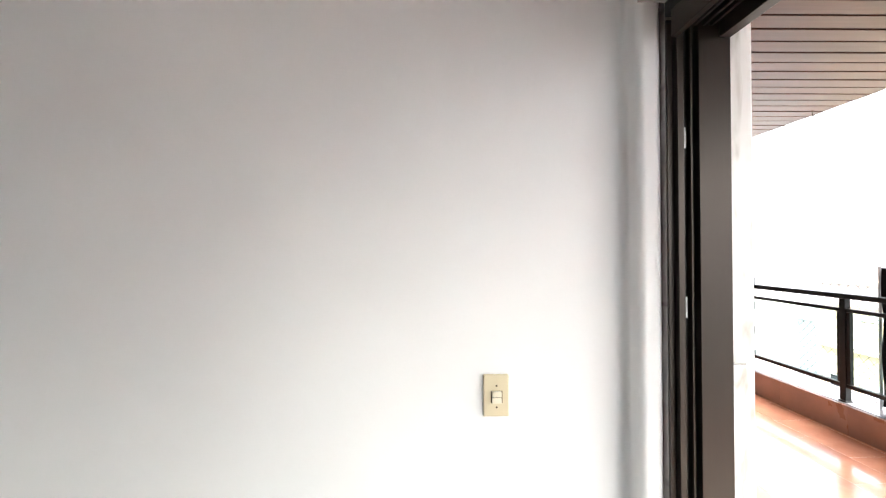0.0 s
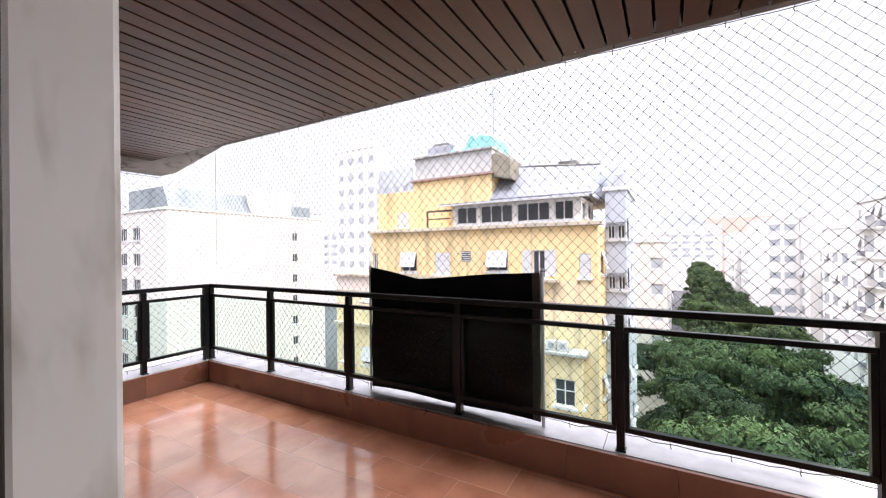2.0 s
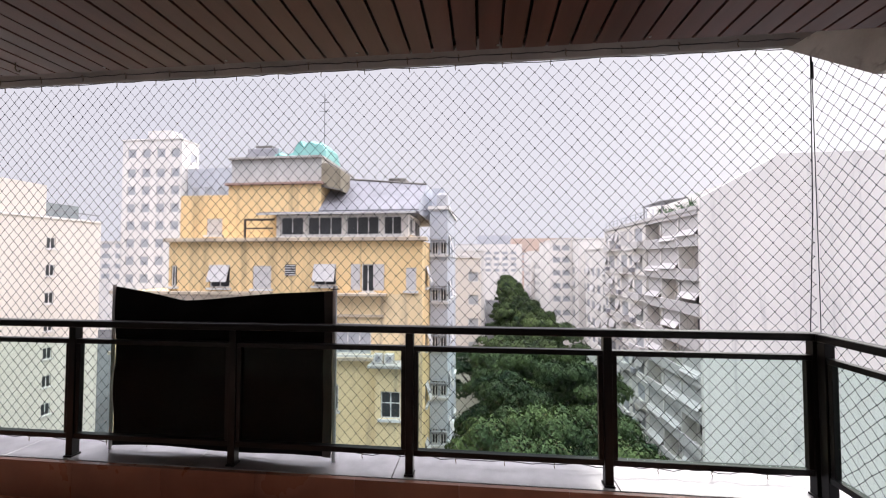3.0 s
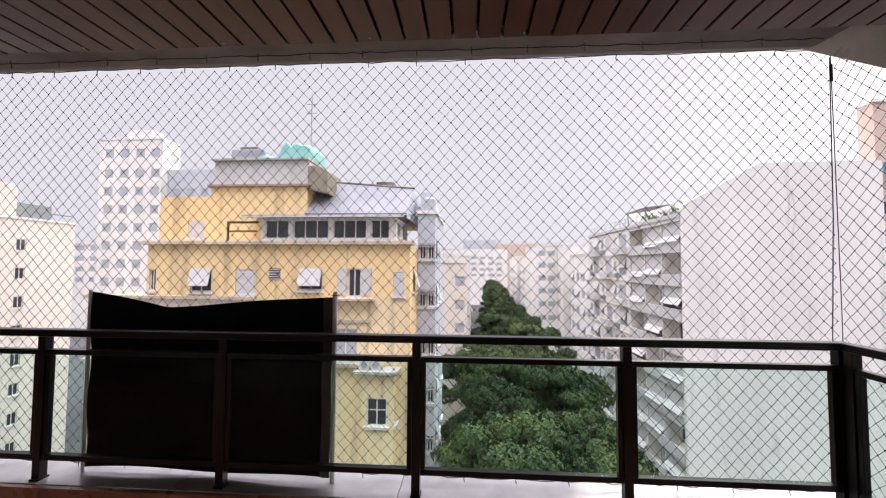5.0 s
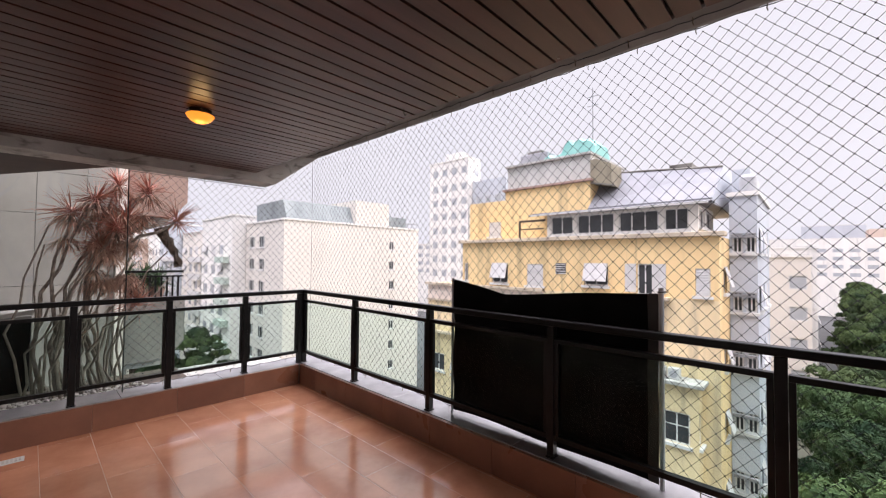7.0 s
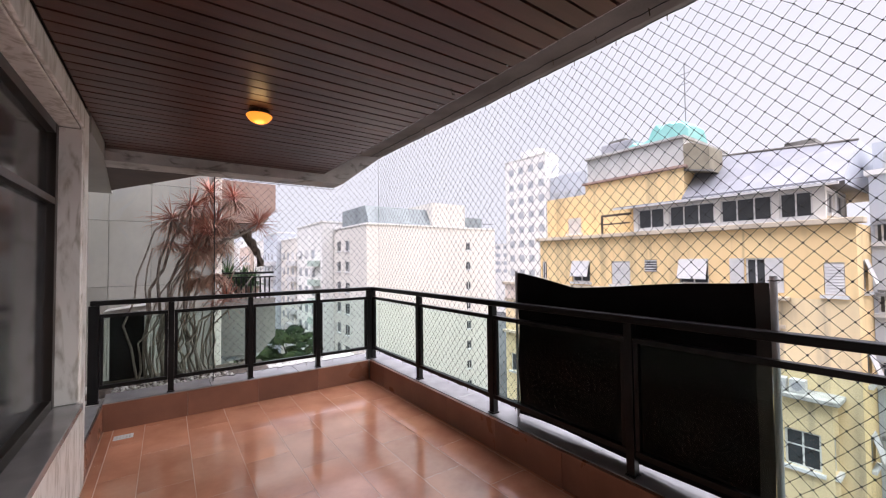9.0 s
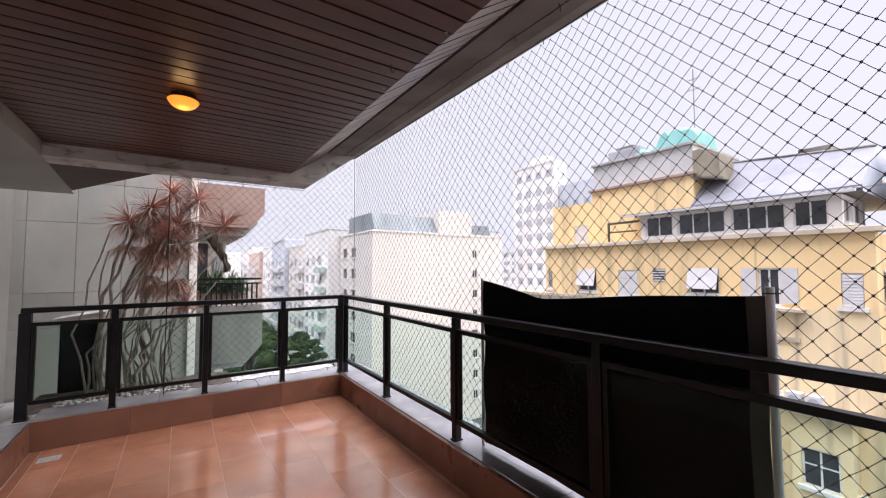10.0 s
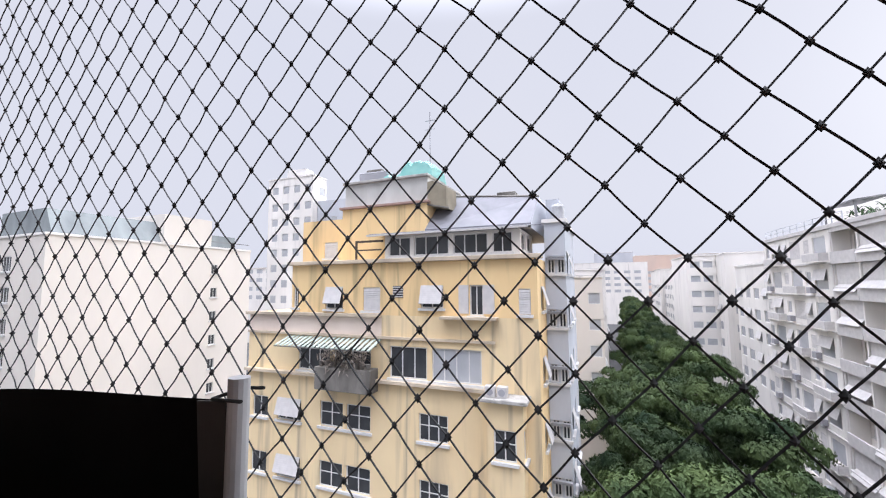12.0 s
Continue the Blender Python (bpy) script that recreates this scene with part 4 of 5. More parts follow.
def window_meshes(w, h, kind, far=False):
    key = (round(w, 2), round(h, 2), kind, far)
    if key in WIN_MESH:
        return WIN_MESH[key]
    t = 0.07
    me = {"frame": mesh_of("frame", ring(w, h, t, 0.08, 0.16), WIN_FRAME), "pieces": []}
    bars = 1 if w < 1.7 else 2 if w < 2.6 else 3
    if not far:
        bar = mesh_of("mullion", box(-0.03, 0.03, 0.082, 0.15, t, h - t), WIN_FRAME)
        for k in range(1, bars + 1):
            me["pieces"].append(("mullion", bar, (w * k / (bars + 1), 0, 0)))
        if kind == "grid":
            me["pieces"].append(("transom", mesh_of("transom", box(t, w - t, 0.086, 0.145, h * 0.55, h * 0.55 + 0.05), WIN_FRAME), (0, 0, 0)))
        me["pieces"].append(("sill", mesh_of("sill", box(-0.12, w + 0.12, -0.14, 0.06, -0.14, -0.002), WIN_FRAME), (0, 0, 0)))
    # far panes are paled to stand for haze; kind curtain shows real curtains
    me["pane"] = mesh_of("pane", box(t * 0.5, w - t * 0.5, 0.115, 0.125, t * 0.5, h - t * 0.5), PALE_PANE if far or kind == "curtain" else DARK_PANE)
    front, back = [], []
    for k in range(9):
        y, z = -0.034 * k, h - 0.02 - 0.112 * k
        front += [(y - 0.03, z + 0.02), (y - 0.06, z - 0.07)]
        back += [(y, z + 0.01), (y - 0.045, z - 0.09)]
    me["awning"] = mesh_of("awning", prism(front + back[::-1], 0, 0.02, w - 0.02), SHUTTER)
    front = []
    for k in range(int((h - 0.1) / 0.12)):
        z = 0.04 + k * 0.12
        front += [(0.004, z), (0.030, z + 0.11)]
    me["shutter"] = mesh_of("shutter", prism([(0.05, 0.02), (0.02, 0.02)] + front + [(0.02, h - 0.02), (0.05, h - 0.02)], 0, 0.02, w - 0.02), SHUTTER)
    WIN_MESH[key] = me
    return me


def add_window(house, o, u, n, a, z, w, h, kind="plain"):
    """plain, grid, awning (tilted white shutter), shut (closed shutter)."""
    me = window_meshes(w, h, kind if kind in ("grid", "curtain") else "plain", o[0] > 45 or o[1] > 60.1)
    win = link_mesh("window", me["frame"], house, face_matrix(o, u, n, a, z))
    pieces = [("pane", me["pane"], (0, 0, 0))] + me["pieces"]
    if kind in ("awning", "shut"):
        pieces.append(("awning", me["awning"], (0, 0, 0)) if kind == "awning" else ("shutter", me["shutter"], (0, 0, 0)))
    for name, mesh, at in pieces:
        link_mesh(name, mesh, None, Matrix.Translation(at)).parent = win
    return win


def corrugated(x0, z0, x1, z1, y0, y1, waves, amp=0.03, thick=0.02):
    """A sloping corrugated sheet in one piece, its ribs running down the slope."""
    bm, rows = bmesh.new(), []
    for k in range(waves * 4 + 1):
        y, d = y0 + (y1 - y0) * k / (waves * 4), amp * math.sin(k * math.pi / 2)
        rows.append([bm.verts.new(p) for p in ((x0, y, z0 + d), (x1, y, z1 + d), (x1, y, z1 + d + thick), (x0, y, z0 + d + thick))])
    for a, b in zip(rows, rows[1:]):
        for k in range(4):
            bm.faces.new((a[k], a[(k + 1) % 4], b[(k + 1) % 4], b[k]))
    bm.faces.new(rows[0])
    bm.faces.new(rows[-1][::-1])
    return bm


def facade(house, o, u, n, width, z0, z1, wins, mat, depth=0.26, name="wall"):
    """A wall face with real openings; wins: rows of a, z, w, h, kind."""
    u, n, o = Vector(u), Vector(n), Vector(o)
    xs = sorted({0.0, width, *(round(v, 3) for a, z, w, h, k in wins for v in (a, a + w))})
    zs = sorted({z0, z1, *(round(v, 3) for a, z, w, h, k in wins for v in (z, z + h))})
    bm, made = bmesh.new(), {}

    def vert(a, z, d=0.0):
        key = (round(a, 3), round(z, 3), d)
        if key not in made:
            made[key] = bm.verts.new(o + u * a - n * d + Vector((0, 0, z - o.z)))
        return made[key]
    rects = [(round(a, 3), round(z, 3), round(a + w, 3), round(z + h, 3)) for a, z, w, h, k in wins]
    for xa, xb in zip(xs, xs[1:]):
        for za, zb in zip(zs, zs[1:]):
            cx, cz = (xa + xb) / 2, (za + zb) / 2
            if not any(r[0] < cx < r[2] and r[1] < cz < r[3] for r in rects):
                bm.faces.new((vert(xa, za), vert(xb, za), vert(xb, zb), vert(xa, zb)))
    for a0, b0, a1, b1 in rects:
        for (p, q) in (((a0, b0), (a1, b0)), ((a1, b0), (a1, b1)), ((a1, b1), (a0, b1)), ((a0, b1), (a0, b0))):
            bm.faces.new([vert(*s, d) for s, d in ((p, 0.0), (q, 0.0), (q, depth), (p, depth))])
    part(name, bm, mat, house)
    for a, z, w, h, kind in wins:
        add_window(house, o, u, n, a, z, w, h, kind)


def grid(cols, rows, w, h, kinds, seed):
    rnd = random.Random(seed)
    return [(a, z, w, h, rnd.choice(kinds)) for a in cols for z in rows]


def block(name, label, x0, x1, y0, y1, z1, mat, faces, roof=ROOF_DARK, group="", inset=0.27):
    """A building: a core a little inside its faces; faces: 'w' (towards -x), 's' (towards -y), 'n' with their windows."""
    house = thing(name, ((x0 + x1) / 2, (y0 + y1) / 2, GROUND_Z), label, "building", group)
    part("core", box(x0 + inset, x1 - 0.01, y0 + inset, y1 - inset, GROUND_Z, z1 - 0.02), mat, house)
    part("roof", box(x0 + 0.02, x1, y0 + 0.02, y1 - 0.02, z1 - 0.01, z1 + 0.25), roof, house)
    spec = {"w": ((x0, y1, GROUND_Z), (0, -1, 0), (-1, 0, 0), y1 - y0), "s": ((x0, y0, GROUND_Z), (1, 0, 0), (0, -1, 0), x1 - x0),
            "n": ((x1, y1, GROUND_Z), (-1, 0, 0), (0, 1, 0), x1 - x0)}
    for k, (o, u, n, width) in spec.items():
        facade(house, o, u, n, width, GROUND_Z, z1, faces.get(k, []), mat)
    part("coping", box(x0 - 0.12, x1, y0 - 0.12, y1 + 0.12, z1 + 0.002, z1 + 0.22), OFFWHITE, house)
    return house


# yellow apartment house across the side street: a is counted from its left end
YX, YL, YR = 23.2, 23.4, 4.3
house = thing("yellow_apartment_house", (28, 14, GROUND_Z), "ochre yellow apartment house with glazed roof veranda", "building")
part("core", box(YX + 0.3, 36, YR + 0.27, YL - 0.3, GROUND_Z, -0.32), PALE_YELLOW, house)
part("core", box(YX + 0.3, 36, YR + 0.27, 19.6, -0.32, 2.7), YELLOW, house)
wins = []
for z in (-6.95, -10.4, -13.85, -17.3):
    wins += [(5.95, z, 1.65, 1.45, "grid"), (7.85, z, 1.65, 1.45, "grid"), (12.55, z, 1.7, 1.45, "grid"), (2.6, z, 1.9, 1.35, "awning"), (0.5, z, 1.3, 1.3, "plain")]
wins += [(10.75, -3.75, 2.3, 1.75, "plain"), (13.35, -3.75, 2.8, 1.75, "curtain"), (4.2, -3.75, 2.4, 1.6, "plain"), (6.9, -3.75, 2.6, 1.6, "plain")]
facade(house, (YX, YL, GROUND_Z), (0, -1, 0), (-1, 0, 0), YL - YR, GROUND_Z, -0.3, wins, PALE_YELLOW)
wins = [(0.15, 0.05, 0.4, 1.25, "plain"), (2.65, 0.0, 1.3, 1.35, "awning"), (5.4, -0.05, 1.15, 1.35, "shut"), (9.15, 0.15, 1.35, 1.25, "awning"), (12.0, -0.2, 0.75, 1.6, "plain"), (14.6, -0.1, 0.6, 1.3, "shut")]
facade(house, (YX, 19.85, -0.3), (0, -1, 0), (-1, 0, 0), 19.85 - YR, -0.3, 2.72, wins, YELLOW)
side = [(a, z, 0.9, 1.3, k) for a, k in ((1.2, "awning"),) for z in (-16.5, -13.5, -10.4, -7.0, -3.7, 0.0)]
facade(house, (YX, YR, GROUND_Z), (1, 0, 0), (0, -1, 0), 12.8, GROUND_Z, 2.72, side, YELLOW)
part("side_wall", box(YX + 0.3, 36, 19.6, 19.85, -0.3, 2.72), YELLOW, house)
part("side_wall", box(YX + 0.01, 36, YL - 0.29, YL, GROUND_Z, -0.3), PALE_YELLOW, house)
for y0, y1 in ((8.45, 7.9), (7.1, 6.5)):
    part("shutter", box(YX - 0.06, YX - 0.01, y1, y0, -0.1, 1.4), SHUTTER, house)
# vent grille
part("vent_backing", box(YX - 0.02, YX - 0.004, 11.8, 12.45, 0.72, 1.38), DARK_PANE, house)
for k in range(5):
    part("vent_slat", box(YX - 0.06, YX - 0.021, 11.8, 12.45, 0.74 + k * 0.135, 0.80 + k * 0.135), SHUTTER, house)
# string courses and balcony slabs
part("cornice", box(YX - 0.28, YX + 0.5, YR - 0.25, 20.05, 2.724, 2.95, bevel=0.03), CORNICE, house)
part("string_course", box(YX - 0.30, YX - 0.004, 13.2, YL + 0.1, -0.42, -0.22, bevel=0.02), CORNICE, house)
part("string_course", box(YX - 0.55, YX - 0.004, 6.3, 9.4, -0.40, -0.25, bevel=0.02), CORNICE, house)
part("string_course", box(YX - 0.14, YX - 0.004, 6.5, YL, -1.62, -1.48), CORNICE, house)
part("string_course", box(YX - 0.35, YX - 0.004, 6.6, YL, -4.05, -3.88), CORNICE, house)
# corrugated awning over a deep balcony
for k in range(20):
    y = 13.2 + k * 0.345
    part("awning_slat", prism([(YX - 1.25, -2.15), (YX - 0.01, -1.70), (YX - 0.01, -1.66), (YX - 1.25, -2.10)], 1, y, y + 0.19), GREEN_BAND, house, "pale green awning slat")
for x, z in ((YX - 1.27, -2.16), (YX - 0.65, -1.97)):
    part("awning_rail", box(x, x + 0.05, 13.15, 20.0, z - 0.05, z), STAINED_SHADED, house)
part("balcony_box", box(YX - 0.9, YX - 0.004, 13.4, 17.2, -4.6, -3.3, bevel=0.03), STAINED_SHADED, house, "grey stained balcony front")
for k in range(9):
    part("pot", lathe([(0.12, 0), (0.18, 0.3), (0.15, 0.3)], (YX - 0.6, 13.7 + 0.4 * k, -3.3), sides=8), STAINED_SHADED, house)
bm = bmesh.new()
rnd = random.Random(9)
for k in range(420):
    blade(bm, (YX - rnd.uniform(0.1, 1.0), rnd.uniform(13.9, 17.0), rnd.uniform(-3.6, -2.3)), (rnd.uniform(-1, 1), rnd.uniform(-1, 1), rnd.uniform(-0.6, 1)), 0.5, 0.05, 1.0, 3)
part("creeper", bm, STEM, house, "dry grey-brown creeper")
# corner bay with air conditioners on its flat roof
bay = [(0.3, z, 1.1, 1.45, "grid") for z in (-6.95, -10.4, -13.85, -17.3)]
facade(house, (YX - 0.9, 6.75, GROUND_Z), (0, -1, 0), (-1, 0, 0), 1.75, GROUND_Z, -4.2, bay, PALE_YELLOW)
facade(house, (YX - 0.9, 5.0, GROUND_Z), (1, 0, 0), (0, -1, 0), 0.9, GROUND_Z, -4.2, [(0.15, z, 0.6, 1.45, "plain") for z in (-6.95, -10.4, -13.85)], PALE_YELLOW)
part("bay_side", box(YX - 0.88, YX, 6.6, 6.75, GROUND_Z, -4.2), PALE_YELLOW, house)
part("bay_roof", box(YX - 1.25, YX - 0.004, 4.75, 7.1, -4.2, -4.02, bevel=0.03), CONCRETE, house, "stained concrete slab")
for y in (5.75, 6.35):
    ac = part("air_conditioner", box(YX - 0.95, YX - 0.55, y, y + 0.5, -4.018, -3.5, bevel=0.03), SHUTTER, house)
    part("fan_grille", tube([(YX - 0.975, y + 0.25, -3.76), (YX - 0.952, y + 0.25, -3.76)], 0.17, sides=14), ROOF_GREY, ac)
# roof veranda
ver = [(0.25, 3.12, 1.45, 1.12, "plain"), (1.95, 3.12, 2.15, 1.12, "plain"), (4.35, 3.12, 2.0, 1.12, "plain"), (6.6, 3.12, 1.1, 1.12, "plain")]
facade(house, (YX + 0.5, 13.3, 2.95), (0, -1, 0), (-1, 0, 0), 8.1, 2.95, 4.35, ver, OFFWHITE, name="veranda_wall")
facade(house, (YX + 0.5, 5.2, 2.95), (1, 0, 0), (0, -1, 0), 4.0, 2.95, 4.35, [(0.3, 3.25, 1.4, 0.95, "plain"), (2.1, 3.25, 1.4, 0.95, "plain")], OFFWHITE, name="veranda_wall")
part("veranda_roof", corrugated(YX - 0.1, 4.40, YX + 5.0, 5.12, 4.7, 14.2, 44), ROOF_SHEET, house, "grey corrugated veranda roof")
part("gutter", box(YX - 0.16, YX - 0.02, 4.7, 14.2, 4.30, 4.40), SHUTTER, house)
part("pergola", box(YX + 0.2, YX + 0.3, 13.3, 15.2, 4.0, 4.12), BARK, house)
part("pergola", box(YX + 0.2, YX + 0.3, 15.1, 15.2, 2.95, 4.0), BARK, house)
part("pergola", box(YX + 0.2, YX + 0.3, 13.4, 15.2, 3.5, 3.58), BARK, house)
# stepped roof blocks
facade(house, (YX + 2.2, 21.0, 2.95), (0, -1, 0), (-1, 0, 0), 3.8, 2.95, 5.95, [(1.9, 3.3, 1.1, 1.1, "shut")], YELLOW, name="roof_block")
part("roof_block", box(YX + 2.5, YX + 9, 17.2, 21.0, 2.95, 5.93), YELLOW, house)
part("roof_block", box(YX + 1.6, YX + 9, 11.0, 17.19, 2.95, 6.42), YELLOW, house)
part("roof_coping", box(YX + 1.4, YX + 9, 10.85, 17.35, 6.424, 6.58, bevel=0.03), BRICK_PINK, house)
part("tank_house", box(YX + 1.9, YX + 8, 11.1, 17.2, 6.584, 8.15), STONE_PALE, house)
part("tank_house_roof", box(YX + 1.7, YX + 8, 11.0, 17.3, 8.154, 8.32, bevel=0.03), CONCRETE, house)
part("tank", box(YX + 2.6, YX + 6, 14.4, 16.6, 8.324, 9.15, bevel=0.08), ROOF_GREY, house, "low grey water tank")
part("tank_cap", box(YX + 2.9, YX + 5.6, 15.0, 16.2, 9.154, 9.4, bevel=0.05), STAINED_SHADED, house)
hut = bmesh.new()
rows = []
for k in range(15):
    y = 14.5 - 3.5 * k / 14
    z = 8.75 + 0.10 * math.sin(k * 1.7) if y > 13.2 else 9.45 + 0.14 * math.sin(k * 2.1) - (0.35 if y < 11.3 else 0)
    rows.append([hut.verts.new(p) for p in ((YX + 2.3, y, 8.324), (YX + 2.35, y, z - 0.18 + 0.06 * math.sin(3 * k)), (YX + 2.8, y, z), (YX + 4.4, y, z + 0.05), (YX + 4.9, y, 8.324))])
for r0, r1 in zip(rows, rows[1:]):
    for k in range(5):
        hut.faces.new((r0[k], r0[(k + 1) % 5], r1[(k + 1) % 5], r1[k]))
hut.faces.new(rows[0])
hut.faces.new(rows[-1][::-1])
part("tarpaulin_hut", hut, TEAL, house, "sagging teal tarpaulin cover")
part("chimney_box", prism([(9.8, 6.05), (11.05, 6.3), (11.05, 7.75), (10.7, 7.78), (9.8, 7.35)], 0, YX + 1.75, YX + 3.5), CHIMNEY, house, "weathered brown chimney box")
part("chimney_ledge", prism([(9.6, 5.98), (11.05, 6.28), (11.05, 6.36), (9.6, 6.06)], 0, YX + 1.6, YX + 1.745), STAINED_SHADED, house)
part("antenna", tube([(YX + 3, 11.4, 8.7), (YX + 3, 11.4, 12.8)], 0.03), ROOF_GREY, house)
for z in (11.6, 12.2):
    part("antenna_arm", box(YX + 2.98, YX + 3.02, 11.05, 11.75, z, z + 0.03), ROOF_GREY, house)
bm = bmesh.new()
low = [bm.verts.new(p) for p in ((YX + 1.2, 10.98, 4.45), (YX + 1.2, 4.72, 4.45), (YX + 10, 4.72, 4.45), (YX + 10, 10.98, 4.45))]
top = [bm.verts.new(p) for p in ((YX + 1.2, 10.98, 4.72), (YX + 1.2, 4.72, 4.72), (YX + 4.6, 4.72, 6.85), (YX + 10, 4.72, 6.9), (YX + 10, 10.98, 7.4), (YX + 4.2, 10.98, 7.3))]
for q in ((top[0], top[1], top[2], top[5]), (top[5], top[2], top[3], top[4]), (low[0], low[1], top[1], top[0]), (low[1], low[2], top[3], top[2], top[1]), (low[3], low[0], top[0], top[5], top[4]), (low[2], low[3], top[4], top[3]), low[::-1]):
    bm.faces.new(q).material_index = 1 if len(q) == 5 else 0
part("grey_roof", bm, (ROOF_SHEET, GREY_WALL), house, "sloping pale grey sheet roof")
part("roof_vent", box(YX + 4.6, YX + 6.4, 6.2, 7.4, 6.98, 7.35, bevel=0.04), STAINED_SHADED, house)
part("ridge_cap", tube([(YX + 4.2, 10.98, 7.32), (YX + 4.6, 4.72, 6.87)], 0.07, sides=6), STAINED_SHADED, house)
# pale band over the awning
part("wall_band", box(YX - 0.035, YX - 0.004, 13.2, YL - 0.05, -1.475, -0.425), PINK_BAND, house, "pale pinkish render band")

# narrow grey house against its side
gw = [(a, z, 0.42, 1.0, "plain") for a in (0.12, 0.66) for z in (-16, -13, -10, -7, -4, -1, 2)]
gh = block("grey_apartment_house", "narrow grey-blue apartment house with small windows", 26.2, 33.5, 3.15, 4.285, 4.9, GREY_WALL, {"w": gw, "s": [(0.7 + 2.3 * i, z, 1.0, 1.3, k) for i, k in enumerate(("awning", "plain", "shut")) for z in (-16, -13, -10, -7, -4, -1, 2)]}, ROOF_GREY, inset=0.2)
part("roof_block", box(27.4, 33, 3.5, 4.28, 5.16, 6.5), GREY_WALL, gh)
part("water_tank", lathe([(0.34, 0.0), (0.38, 0.06), (0.38, 0.75), (0.30, 0.9), (0.10, 0.95)], (26.9, 3.55, 5.155), sides=18), PVC, gh, "white round water tank")
for z in (-12, -9, -6, -3, 0, 3):
    part("band", box(25.95, 26.195, 3.2, 4.2, z - 0.25, z - 0.1), ROOF_DARK, gh)

# white house across the tree-lined street: balconies on the street side, a blank gable towards us
WX, WY = 36.0, -17.6
wh = thing("white_apartment_house", (48, -26, GROUND_Z), "white apartment house with stepped balconies and a blank gable", "building")
bm = prism([(WY + 0.35, GROUND_Z), (WY + 0.35, 6.9), (WY - 6.0, 10.5), (-33.4, 10.6), (-33.4, GROUND_Z)], 0, WX, WX + 0.4)
part("gable_wall", bm, OFFWHITE, wh, "blank off-white gable wall")
part("core", box(WX + 0.41, 62, -33.4, WY - 1.30, GROUND_Z, 5.8), OFFWHITE, wh)
part("roof_storey", box(WX + 0.41, 60, -33.4, WY - 5.0, 5.804, 9.2), OFFWHITE, wh)
bm = bmesh.new()
rnd = random.Random(4)
for k in range(300):
    blade(bm, (WX + rnd.uniform(1, 12), WY - rnd.uniform(0.6, 3.5), 6.4 + rnd.uniform(0, 0.8)), (rnd.uniform(-1, 1), rnd.uniform(-1, 1), rnd.uniform(0, 1)), 0.9, 0.09, 1.0, 3)
part("roof_garden", bm, POT_LEAF, wh, "roof garden foliage")
part("roof_terrace_slab", box(WX + 0.3, 62, WY - 4.9, WY + 0.5, 6.0, 6.35), SHUTTER, wh)
LOGGIA_X = WX + 11.2
part("core", box(LOGGIA_X, 62, WY - 1.29, WY + 0.07, GROUND_Z, 5.8), OFFWHITE, wh)
part("loggia_lintel", box(WX + 0.41, LOGGIA_X, WY + 0.10, WY + 0.42, 5.62, 6.0), SHUTTER, wh)
